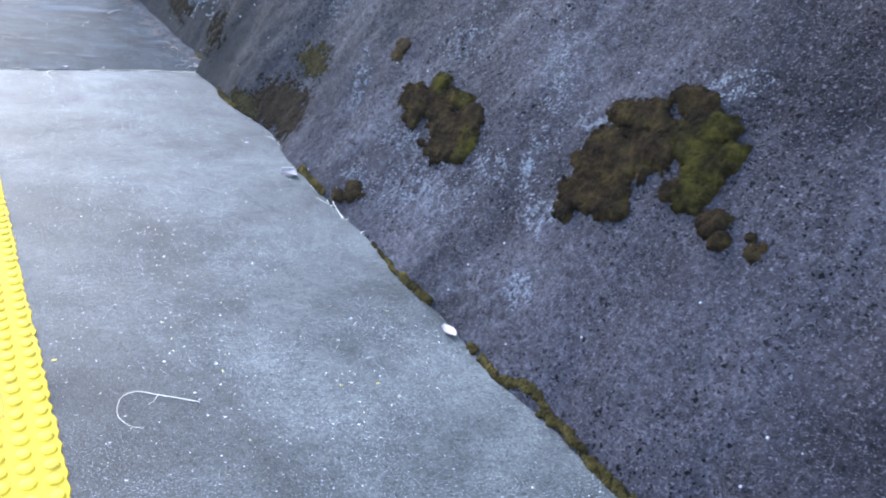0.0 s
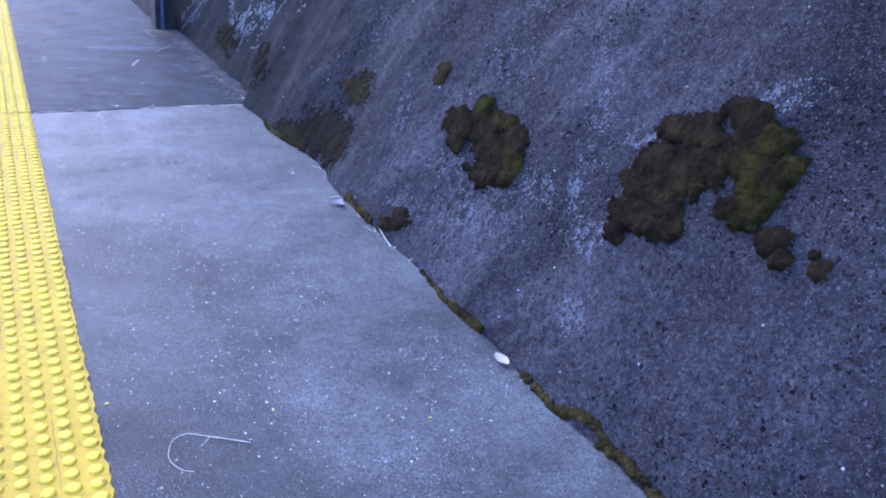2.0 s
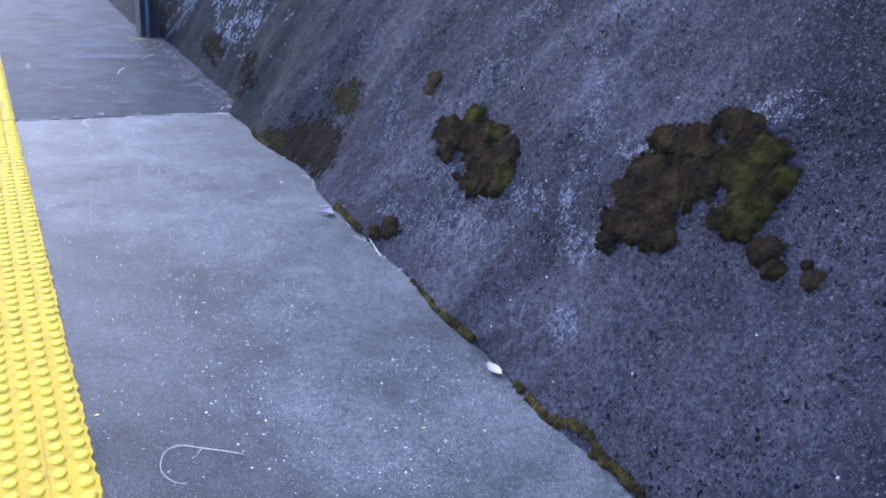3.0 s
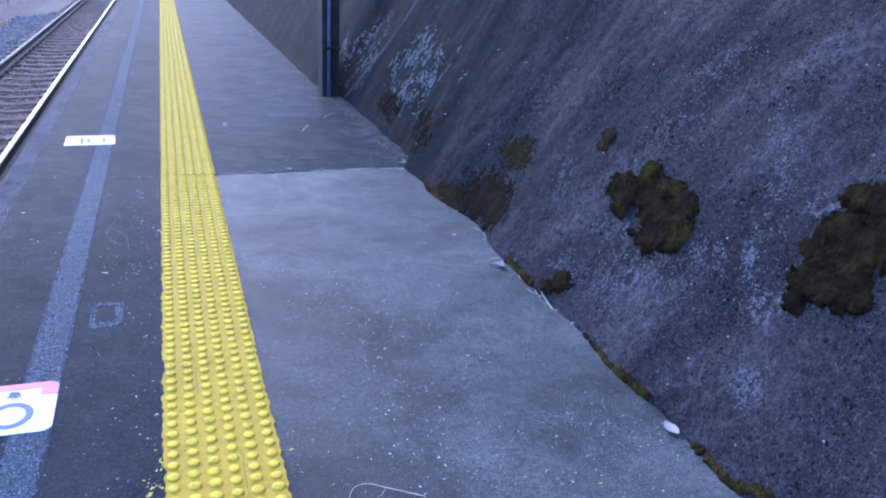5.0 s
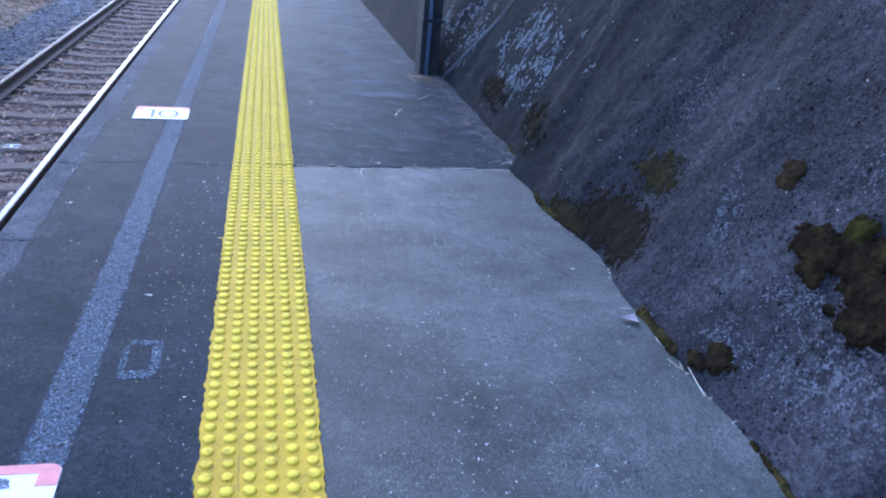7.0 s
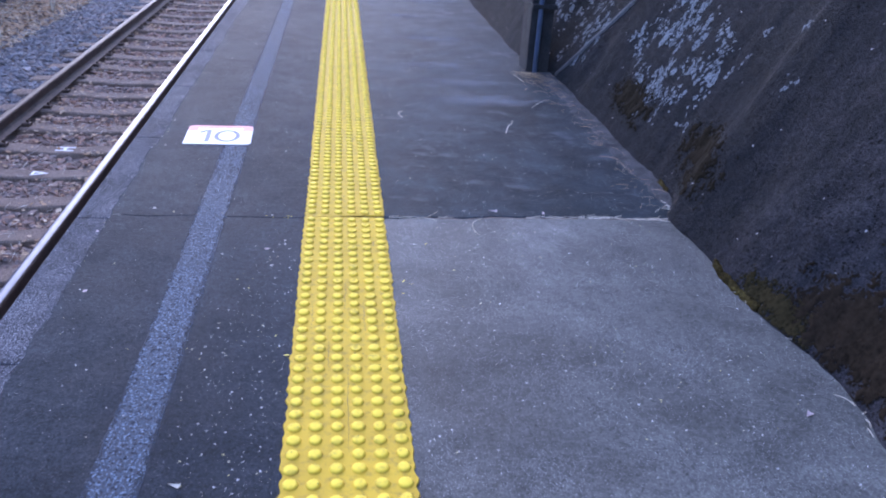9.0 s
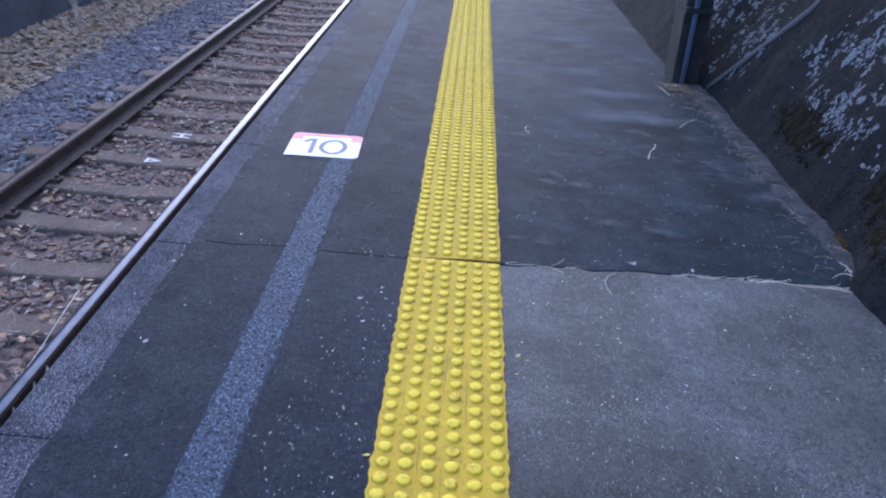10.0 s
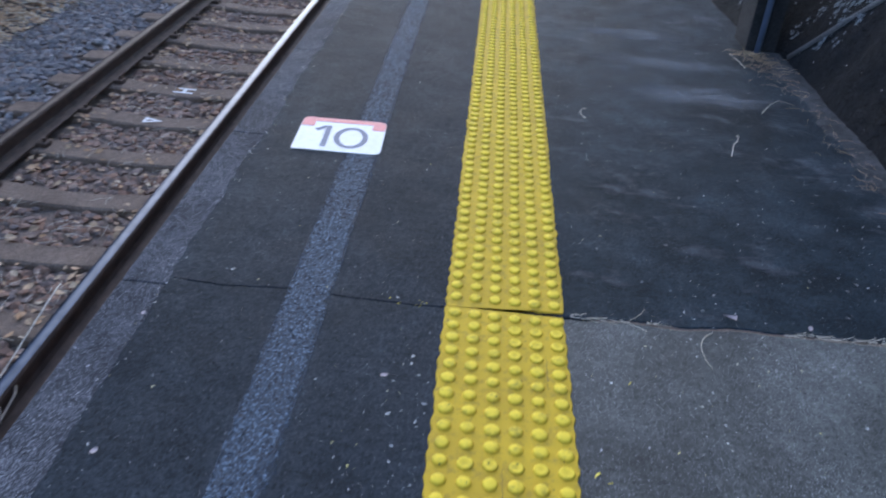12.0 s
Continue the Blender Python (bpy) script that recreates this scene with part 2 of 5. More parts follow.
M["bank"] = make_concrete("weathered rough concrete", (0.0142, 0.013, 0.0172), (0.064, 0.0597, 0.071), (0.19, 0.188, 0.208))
M["smooth"] = make_concrete("dark concrete", (0.07, 0.07, 0.078), (0.13, 0.13, 0.14), None, 0.8, False)
M["sleeper"] = make_concrete("dusty brown concrete", (0.16, 0.113, 0.086), (0.275, 0.203, 0.158), None, 0.9, False, 4)
M["soil"] = make_concrete("brown soil", (0.15, 0.11, 0.085), (0.28, 0.21, 0.17), None, 0.95, False, 5)
M["dust"] = make_concrete("grey grit", (0.11, 0.11, 0.115), (0.24, 0.235, 0.235), None, 0.95, False, 8)
M["grit"] = make_concrete("grey grit and soil", (0.02, 0.022, 0.025), (0.085, 0.085, 0.089), None, 0.95, False, 9)
M["post"] = make_concrete("dark weathered concrete", (0.011, 0.0125, 0.0155), (0.03, 0.032, 0.038), None, 0.85, False, 5)
M["ground"] = make_concrete("dry ground", (0.09, 0.075, 0.05), (0.17, 0.14, 0.1), None, 0.95, False, 0.4)


def make_yellow():
    m, n, l, b = material("yellow resin", 0.75, 0.0, 0.2)
    v = coords(n, l)
    big = noise_tex(n, l, v, 5, 5, 0.6)
    col = ramp(n, l, big, [(0.3, (0.56, 0.35, 0.03)), (0.7, (0.72, 0.46, 0.034))])
    geo = n.new("ShaderNodeNewGeometry")
    sep = n.new("ShaderNodeSeparateXYZ")
    l.new(geo.outputs["Position"], sep.inputs["Vector"])
    # worn: 0 on the base sheet, 1 on the lighter dome tops.
    worn = n.new("ShaderNodeMapRange")
    worn.inputs["From Min"].default_value, worn.inputs["From Max"].default_value = 0.006, 0.0095
    l.new(sep.outputs["Z"], worn.inputs["Value"])
    col = mix(n, l, worn.outputs[0], col, (0.93, 0.66, 0.06))
    dirt = noise_tex(n, l, v, 38, 5, 0.75)
    col = mix(n, l, ramp(n, l, dirt, [(0.5, 0.0), (0.72, 0.7)]), col, (0.27, 0.18, 0.045))
    specks = voronoi(n, l, v, 32)
    col = mix(n, l, ramp(n, l, specks.outputs["Distance"], [(0.05, 0.9), (0.09, 0.0)]), col, (0.1, 0.07, 0.03))
    l.new(col, b.inputs["Base Color"])
    bump(n, l, b, noise_tex(n, l, v, 120, 3), 0.25, 0.003)
    return m


M["yellow"] = make_yellow()


def make_rust(name, a, c, rough, metal, spec=0.5):
    m, n, l, b = material(name, rough, metal, spec)
    v = coords(n, l, (1, 0.4, 1))
    t = noise_tex(n, l, v, 25, 5, 0.7)
    l.new(ramp(n, l, t, [(0.3, a), (0.7, c)]), b.inputs["Base Color"])
    bump(n, l, b, t, 0.2, 0.002)
    return m


M["rust"] = make_rust("rusted rail steel", (0.045, 0.03, 0.025), (0.12, 0.075, 0.055), 0.7, 0.2)
# Blue base colour puts a bluish sky reflection into the near rail's metal.
M["steel"] = make_rust("worn bright rail steel", (0.02, 0.029, 0.045), (0.045, 0.06, 0.088), 0.3, 1.0)
M["steel_dull"] = make_rust("dull brown rail steel", (0.018, 0.013, 0.013), (0.038, 0.027, 0.027), 0.5, 0.0, 0.15)


def make_island(name, cols, rough=0.9, grain=60):
    """One colour for each loose piece, with some grain."""
    m, n, l, b = material(name, rough)
    geo = n.new("ShaderNodeNewGeometry")
    info = n.new("ShaderNodeObjectInfo")
    add = n.new("ShaderNodeMath")
    add.operation = "ADD"
    l.new(geo.outputs["Random Per Island"], add.inputs[0])
    l.new(info.outputs["Random"], add.inputs[1])
    fr = n.new("ShaderNodeMath")
    fr.operation = "FRACT"
    l.new(add.outputs[0], fr.inputs[0])
    col = ramp(n, l, fr.outputs[0], [(i / max(1, len(cols) - 1), c) for i, c in enumerate(cols)])
    t = noise_tex(n, l, coords(n, l), grain, 4, 0.7)
    l.new(mix(n, l, 0.7, col, ramp(n, l, t, [(0.3, 0.55), (0.7, 1.4)]), "MULTIPLY"), b.inputs["Base Color"])
    bump(n, l, b, t, 0.4, 0.004)
    return m


M["stone"] = make_island("ballast stone", [(0.24, 0.14, 0.1), (0.32, 0.205, 0.155), (0.19, 0.145, 0.128), (0.38, 0.27, 0.21), (0.34, 0.18, 0.115), (0.17, 0.127, 0.11)])
M["stone_grey"] = make_island("clean grey ballast stone", [(0.15, 0.14, 0.145), (0.25, 0.235, 0.24), (0.19, 0.17, 0.165), (0.35, 0.33, 0.325), (0.25, 0.185, 0.155), (0.2, 0.19, 0.2)])
M["litter"] = make_island("dry leaf litter", [(0.36, 0.2, 0.1), (0.58, 0.39, 0.24), (0.45, 0.26, 0.14), (0.66, 0.5, 0.34), (0.28, 0.165, 0.09)])
M["straw"] = make_island("dry pale grass", [(0.6, 0.54, 0.44), (0.74, 0.68, 0.57), (0.5, 0.43, 0.33)])
M["brush"] = make_island("dry brown brush", [(0.16, 0.12, 0.09), (0.26, 0.2, 0.16), (0.12, 0.1, 0.08)])
M["chips"] = make_island("pale grit and petals", [(0.75, 0.75, 0.75), (0.5, 0.5, 0.5), (0.8, 0.79, 0.77), (0.6, 0.6, 0.6), (0.7, 0.68, 0.62), (0.72, 0.62, 0.2)])


def make_moss(name, deep, mid, tip):
    m, n, l, b = material(name, 0.95, 0.0, 0.05)
    v = coords(n, l)
    big = noise_tex(n, l, v, 17, 4, 0.65)
    col = ramp(n, l, big, [(0.36, deep), (0.52, mid), (0.68, tip)])
    fine = noise_tex(n, l, v, 300, 4, 0.8)
    col = mix(n, l, 0.8, col, ramp(n, l, fine, [(0.3, 0.35), (0.7, 1.7)]), "MULTIPLY")
    l.new(col, b.inputs["Base Color"])
    bump(n, l, b, fine, 0.9, 0.006)
    return m


M["moss"] = make_moss("dark moss", (0.013, 0.009, 0.0065), (0.025, 0.0165, 0.009), (0.046, 0.031, 0.012))
M["moss_green"] = make_moss("olive green moss", (0.015, 0.0112, 0.006), (0.034, 0.0265, 0.008), (0.062, 0.05, 0.011))
M["moss_roll"] = make_moss("olive brown moss", (0.022, 0.016, 0.007), (0.06, 0.044, 0.015), (0.115, 0.088, 0.028))


def plain(name, colour, rough=0.6, var=0.25, scale=30, metal=0.0):
    m, n, l, b = material(name, rough, metal, 0.04 if rough > 0.9 else 0.5)
    t = noise_tex(n, l, coords(n, l), scale, 5, 0.65)
    l.new(ramp(n, l, t, [(0.3, tuple(c * (1 - var) for c in colour)), (0.7, tuple(min(1, c * (1 + var)) for c in colour))]), b.inputs["Base Color"])
    return m


M["white"] = plain("white sign paint", (0.78, 0.78, 0.76), 0.55, 0.07, 40)
M["red"] = plain("faded red sign paint", (0.72, 0.2, 0.19), 0.55, 0.12, 30)
M["ink"] = plain("grey blue lettering", (0.1, 0.13, 0.2), 0.6, 0.15, 60)
M["thin"] = plain("thin brown moss", (0.017, 0.0122, 0.0085), 0.95, 0.5, 60)
M["thin_green"] = plain("thin green moss", (0.025, 0.0195, 0.009), 0.95, 0.5, 60)
M["dark_moss"] = plain("black moss", (0.012, 0.0092, 0.006), 0.95, 0.5, 60)
M["lichen"] = plain("pale grey lichen", (0.15, 0.162, 0.176), 0.95, 0.7, 130)
M["bloom"] = plain("pale mineral bloom", (0.18, 0.181, 0.197), 0.95, 0.6, 160)
M["leaf"] = plain("pale fallen petal", (0.42, 0.34, 0.34), 0.6, 0.08, 60)
M["pipe"] = plain("blue grey pipe", (0.09, 0.13, 0.22), 0.45, 0.2, 20)
M["cable"] = plain("black rubber", (0.02, 0.02, 0.022), 0.5, 0.2, 40)
M["mark"] = plain("white track paint", (0.82, 0.82, 0.8), 0.7, 0.15, 50)
M["bar"] = plain("yellow bar paint", (0.75, 0.6, 0.05), 0.5, 0.1, 20)


# ------------------------------------------------------------ mesh helpers
def link_mesh(name, verts, faces, mat, parent=None, smooth=False):
    me = bpy.data.meshes.new(name)
    me.from_pydata([tuple(v) for v in verts], [], faces)
    me.materials.append(mat)
    me.update()
    if smooth:
        me.shade_smooth()
    ob = new(name, me)
    if parent:
        ob.parent = parent
    return ob


def part(name, bm, mat, parent=None, label="", smooth=False):
    me = bpy.data.meshes.new(name)
    bm.to_mesh(me)
    bm.free()
    me.materials.append(mat)
    if smooth:
        me.shade_smooth()
    ob = new(name, me)
    if parent:
        ob.parent = parent
    if label:
        ob["label"] = label
    return ob


def box(bm, x0, x1, y0, y1, z0, z1, bevel=0.0):
    r = bmesh.ops.create_cube(bm, size=1, matrix=Matrix.LocRotScale(((x0 + x1) / 2, (y0 + y1) / 2, (z0 + z1) / 2), None, (x1 - x0, y1 - y0, z1 - z0)))
    if bevel:
        es = list({e for v in r["verts"] for e in v.link_edges})
        bmesh.ops.bevel(bm, geom=es, offset=bevel, segments=2, affect="EDGES", profile=0.6)


def tube(bm, pts, r0, r1=None, sides=6):
    """A tapered tube along a line of points."""
    r1 = r0 if r1 is None else r1
    rings = []
    pts = [Vector(p) for p in pts]
    for i, p in enumerate(pts):
        d = (pts[min(i + 1, len(pts) - 1)] - pts[max(i - 1, 0)]).normalized()
        a = d.orthogonal().normalized()
        c = d.cross(a)
        r = r0 + (r1 - r0) * i / (len(pts) - 1)
        rings.append([bm.verts.new(p + r * (math.cos(k * math.tau / sides) * a + math.sin(k * math.tau / sides) * c)) for k in range(sides)])
    for q, s in zip(rings, rings[1:]):
        for k in range(sides):
            bm.faces.new((q[k], q[(k + 1) % sides], s[(k + 1) % sides], s[k]))
    bm.faces.new(rings[0][::-1])
    bm.faces.new(rings[-1])


def n1(x, s=0.0):
    return noise.noise(Vector((x, s, 3.7 + s)))


def ease(y, at, width):
    """A soft step from 0 to 1."""
    return 0.5 + 0.5 * math.tanh((y - at) / (2 * width))


def foot(y):
    """Where the sloping wall meets the platform."""
    base = 1.422 + 0.06 * math.exp(-((y + 1.15) / 0.25) ** 2) + 0.095 * ease(y, 0.12, 0.05) - 0.02 * math.exp(-(y / 0.14) ** 2)
    base += 0.028 * ease(y, -2.5, 0.06) - 0.12 * ease(y, 2.75, 0.1)
    return base - 0.012 * math.exp(-((y + 3.35) / 0.14) ** 2) + 0.018 * n1(y * 3.1) + 0.008 * n1(y * 11, 5)


SLOPE = 0.55


def bank(y, z):
    """The x of the wall's face at y and height z."""
    d = 0.035 * noise.noise(Vector((y * 1.3, z * 1.6, 1.0))) + 0.014 * noise.noise(Vector((y * 5, z * 5, 7.0))) + 0.006 * noise.noise(Vector((y * 17, z * 17, 2.0))) + 0.0025 * noise.noise(Vector((y * 41, z * 41, 4.0)))
    return foot(y) + SLOPE * z + d * min(1.0, z / 0.12)


def crack(x):
    """The y of the crack that crosses the platform."""
    return -0.03 + 0.03 * max(0.0, min(1.0, (x - 0.3) / 0.5)) + 0.012 * n1(x * 6, 2) + 0.005 * n1(x * 31, 8)


# ------------------------------------------------------------ large structure
ground = link_mesh("ground", [(-400, -400, -1.5), (400, -400, -1.5), (400, 400, -1.5), (-400, 400, -1.5)], [(0, 1, 2, 3)], M["ground"])
tagged(ground, "dry brown earth around the railway line", "ground", kind="structure")

END, BACK = 42.0, -10.0


def slab(name, x0, x1, y0, y1, depth, mat, parent, worn, step=0.02):
    """A paving slab between two edge lines y0(x), y1(x), with a small worn arris."""
    n = max(2, int((x1 - x0) / step))
    verts, faces = [], []
    for i in range(n + 1):
        x = x0 + (x1 - x0) * i / n
        a, b = y0(x), y1(x)
        verts += [(x, a, -depth), (x, a, -worn), (x, a + worn, 0), (x, b - worn, 0), (x, b, -worn), (x, b, -depth)]
    for i in range(n):
        for k in range(5):
            p = i * 6 + k
            faces.append((p, p + 6, p + 7, p + 1))
    faces.append(tuple(range(5, -1, -1)))
    faces.append(tuple(range(n * 6, n * 6 + 6)))
    return link_mesh(name, verts, faces, mat, parent)


platform = tagged(new("platform"), "grey asphalt railway platform with a cracked joint", "platform", kind="structure")
bm = bmesh.new()
box(bm, -0.80, 1.9, BACK, END, -1.6, -0.085)
core = part("core", bm, M["smooth"], platform)


def gap(x):
    return 0.0017 + 0.0035 * max(0.0, min(1.0, (x - 0.1) / 0.2))


slab("edge_slab", -0.655, 0.15, lambda x: BACK, lambda x: crack(x) - gap(x), 0.08, M["asphalt_dark"], platform, 0.0015)
slab("edge_slab", -0.655, 0.15, lambda x: crack(x) + gap(x), lambda x: END, 0.08, M["asphalt_dark"], platform, 0.0015)


def lip(y0, y1):
    """The crumbled edge of the asphalt where it runs out over the coping."""
    n = int((y1 - y0) / (0.012 if y1 < 8 else 0.03))
    verts, faces = [], []
    for i in range(n + 1):
        y = y0 + (y1 - y0) * i / n
        x = -0.706 + 0.012 * (1 - ease(y, -0.5, 0.1)) + 0.012 * n1(y * 2.6, 6) + 0.009 * n1(y * 13, 3) + 0.006 * n1(y * 55, 9)
        x = min(-0.672, max(-0.745, x))
        verts += [(x, y, -0.02), (x + 0.001, y, -0.0025), (x + 0.006, y, 0.0), (-0.655, y, 0.0)]
        if i:
            faces += [(4 * i - 4 + k, 4 * i - 3 + k, 4 * i + 1 + k, 4 * i + k) for k in range(3)]
    return link_mesh("crumbled_edge", verts, faces, M["asphalt_dark"], platform)


lip(BACK, crack(-0.68) - 0.002)
lip(crack(-0.68) + 0.002, 7.5)
lip(7.5, END)
slab("walking_slab", 0.152, 1.75, lambda x: BACK, lambda x: crack(x) - gap(x), 0.08, M["asphalt_worn"], platform, 0.004)
slab("walking_slab", 0.152, 1.75, lambda x: crack(x) + gap(x), lambda x: END, 0.08, M["asphalt_far"], platform, 0.004)

# the sloping concrete wall beside the platform
ys = [BACK]
while ys[-1] < END:
    ys.append(ys[-1] + (0.016 if -4.4 < ys[-1] < -0.6 else 0.03 if -4.6 < ys[-1] < 4 else 0.15))
zs = [-0.06]
while zs[-1] < 4.0:
    zs.append(zs[-1] + (0.016 if zs[-1] < 1.3 else 0.2))
verts = [(bank(y, max(z, 0.0)) if z > 0 else foot(y), y, z) for y in ys for z in zs]
nz = len(zs)
faces = [(i * nz + k, i * nz + k + 1, (i + 1) * nz + k + 1, (i + 1) * nz + k) for i in range(len(ys) - 1) for k in range(nz - 1)]
base = len(verts)
for y in ys:
    verts += [(9.0, y, 4.2), (9.0, y, -1.5)]
for i in range(len(ys) - 1):
    faces.append((i * nz + nz - 1, base + 2 * i, base + 2 * i + 2, (i + 1) * nz + nz - 1))
    faces.append((base + 2 * i, base + 2 * i + 1, base + 2 * i + 3, base + 2 * i + 2))
faces.append((*range(nz), base, base + 1))
faces.append((*range((len(ys) - 1) * nz, len(ys) * nz), base + 2 * len(ys) - 2, base + 2 * len(ys) - 1)[::-1])
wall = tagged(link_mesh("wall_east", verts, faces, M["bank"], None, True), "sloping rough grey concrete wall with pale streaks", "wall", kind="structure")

# track bed
RAIL_Z, X_NEAR, X_FAR = -1.0, -1.66, -2.795
SLEEPER_TOP = RAIL_Z - 0.165


def bed(x, y):
    z = SLEEPER_TOP - 0.058
    if x < -3.35:
        z -= 0.17 * min(1.0, (-3.35 - x) / 0.9)
    if x < -4.35:
        z += 0.2 * min(1.0, (-4.35 - x) / 0.7)
    return z + 0.02 * noise.noise(Vector((x * 3, y * 3, 0)))


xs = [-0.8 - 0.1 * i for i in range(46)]
yy = [BACK + 0.2 * i for i in range(int((END - BACK) / 0.2) + 1)]
verts = [(x, y, bed(x, y)) for y in yy for x in xs]
faces = [(j * 46 + i, j * 46 + i + 1, (j + 1) * 46 + i + 1, (j + 1) * 46 + i) for j in range(len(yy) - 1) for i in range(45)]
track_bed = tagged(link_mesh("ground_trackbed", verts, faces, M["soil"], None, True), "brown dusty soil under the track ballast", "track bed", kind="structure")

bm = bmesh.new()
box(bm, -5.6, -5.15, BACK, 13.0, -1.6, 1.2, 0.02)
tagged(part("wall_west", bm, M["smooth"]), "dark grey concrete retaining wall beyond the track", "wall", kind="structure")

# ------------------------------------------------------------ tactile strip
ROW, W = 0.0505, 0.30
strip = tagged(new("tactile_strip"), "yellow moulded tactile paving strip with raised domes", "tactile paving")


def sheet(y0, y1, end):
    """The base sheet with scalloped edges; end tells the line across its end at the crack."""
    n = int((y1 - y0) / 0.0101)
    verts, faces = [], []
    for i in range(n + 1):
        y = y0 + (y1 - y0) * i / n
        sc = 0.0018 * math.cos(math.tau * y / ROW) + 0.0035 * noise.noise(Vector((y * 34, 2.0, 9.0)))
        ws = (0.0 - sc + 0.007 * max(0.0, n1(y * 9, 12) - 0.25) * 2 + 0.004 * n1(y * 13, 1) + 0.003 * n1(y * 47, 3), 0.06, 0.12, 0.18, 0.24, W + sc + 0.004 * n1(y * 13, 4) - 0.003 * n1(y * 51, 7))
        for k, x in enumerate(ws):
            q = y
            if end == "far" and i == n:
                q = crack(x) - 0.001 - (0.007 if x > 0.2 else 0.0) + 0.002 * n1(x * 40, 3)
            if end == "near" and i == 0:
                q = crack(x) + 0.001 + (0.011 * (x > 0.2)) + 0.002 * n1(x * 40, 6)
            if k in (0, 5):
                verts.append((x, q, 0.0005))
            verts.append((x + (0.002 if k == 0 else -0.002 if k == 5 else 0), q, 0.0045))
            if k == 5:
                verts[-2], verts[-1] = verts[-1], verts[-2]
    for i in range(n):
        for k in range(7):
            p = i * 8 + k
            faces.append((p, p + 1, p + 9, p + 8))
    faces.append(tuple(range(7, -1, -1)))
    faces.append(tuple(range(n * 8, n * 8 + 8)))
    return link_mesh("base_sheet", verts, faces, M["yellow"], strip)


sheet(BACK, -0.035, "far")
sheet(-0.025, END, "near")


def dome(seed, worn=False):
    """A dome: flared foot, round shoulder, flattened top."""
    rnd = random.Random(seed)
    prof = [(0.0188, -0.001), (0.0168, 0.0012), (0.0148, 0.0044), (0.0128, 0.006), (0.0105, 0.0066), (0.0, 0.0068)] if not worn else [(0.019, -0.001), (0.0178, 0.0015), (0.0162, 0.0045), (0.0135, 0.0053), (0.0105, 0.0048), (0.0, 0.003)]
    verts, faces, n = [], [], 12
    a, b = rnd.uniform(0.9, 1.08), rnd.uniform(0.9, 1.08)
    for r, z in prof[:-1]:
        verts += [(r * a * math.cos(k * math.tau / n) * rnd.uniform(0.94, 1.05), r * b * math.sin(k * math.tau / n) * rnd.uniform(0.96, 1.04), z + rnd.uniform(-0.0003, 0.0003)) for k in range(n)]
    verts.append((0, 0, prof[-1][1]))
    for j in range(4):
        faces += [(j * n + k, j * n + (k + 1) % n, (j + 1) * n + (k + 1) % n, (j + 1) * n + k) for k in range(n)]
    faces += [(4 * n + k, 4 * n + (k + 1) % n, 5 * n) for k in range(n)]
    return verts, faces


DOMES = [dome(s) for s in range(8)] + [dome(90 + s, True) for s in range(3)]
DOME_MESH = []
for v, f in DOMES:
    me = bpy.data.meshes.new("dome")
    me.from_pydata(v, [], f)
    me.materials.append(M["yellow"])
    me.shade_smooth()
    DOME_MESH.append(me)
rnd = random.Random(5)
DOME_AT = []
y = -0.062
while y > BACK + 0.05:
    DOME_AT.append(y)
    y -= ROW
y = 0.012
while y < END - 0.05:
    DOME_AT.append(y)
    y += ROW
rest_v, rest_f = [], []
near_domes = []
for y in DOME_AT:
    for c in range(6):
        x = 0.0252 + c * 0.0499 + rnd.uniform(-0.001, 0.001)
        k = rnd.randrange(8)
        if abs(y + 0.567) < 0.02 and c > 0 or (-0.24 < y < -0.1 and c > 2 and rnd.random() < 0.7) or rnd.random() < 0.012:
            k = 8 + rnd.randrange(3)
        yj = y + rnd.uniform(-0.0015, 0.0015)
        if -1.75 < y < 0.75:
            near_domes.append((x, yj, k))
        elif y < 22:
            v, f = DOMES[k]
            o = len(rest_v)
            rest_v += [(a + x, b + yj, d + 0.0045) for a, b, d in v]
            rest_f += [tuple(i + o for i in q) for q in f]
tagged(link_mesh("dome_rest", rest_v, rest_f, M["yellow"], strip, True), kind="stuff")

for k, (x, y0, y1) in enumerate(((0.152, -1.42, -1.02), (0.1, -1.08, -0.9), (0.203, -0.9, -0.68), (0.051, -0.86, -0.72), (0.148, -0.78, -0.55), (0.248, -0.32, -0.2), (0.1, -2.62, -2.3), (0.2, -3.25, -2.9))):
    n = 14
    verts, faces = [], []
    for i in range(n + 1):
        y = y0 + (y1 - y0) * i / n
        a = x + 0.004 * n1(y * 45, k)
        w = 0.0005 * math.sin(math.pi * i / n) + 0.0001
        verts += [(a - w, y, 0.0049), (a + w, y, 0.0049)]
        if i:
            faces.append((2 * i - 2, 2 * i - 1, 2 * i + 1, 2 * i))
    link_mesh("hairline_crack", verts, faces, M["rust"], strip)["label"] = "dark hairline crack"

# ------------------------------------------------------------ painted line and signs
n = int((END - BACK) / 0.012)
verts, faces = [], []
for i in range(n + 1):
    y = BACK + (END - BACK) * i / n
    wob = 0.01 * n1(y * 0.9, 3)
    verts += [(-0.402 + wob + 0.005 * n1(y * 14, 1) + 0.006 * n1(y * 70, 5), y, 0.0012), (-0.286 + wob + 0.006 * n1(y * 14, 2) + 0.006 * n1(y * 75, 8), y, 0.0012)]
    if i:
        faces.append((2 * i - 2, 2 * i - 1, 2 * i + 1, 2 * i))
tagged(link_mesh("painted_line", verts, faces, M["blue_line"]), "worn blue painted line along the platform", "painted line", kind="structure")


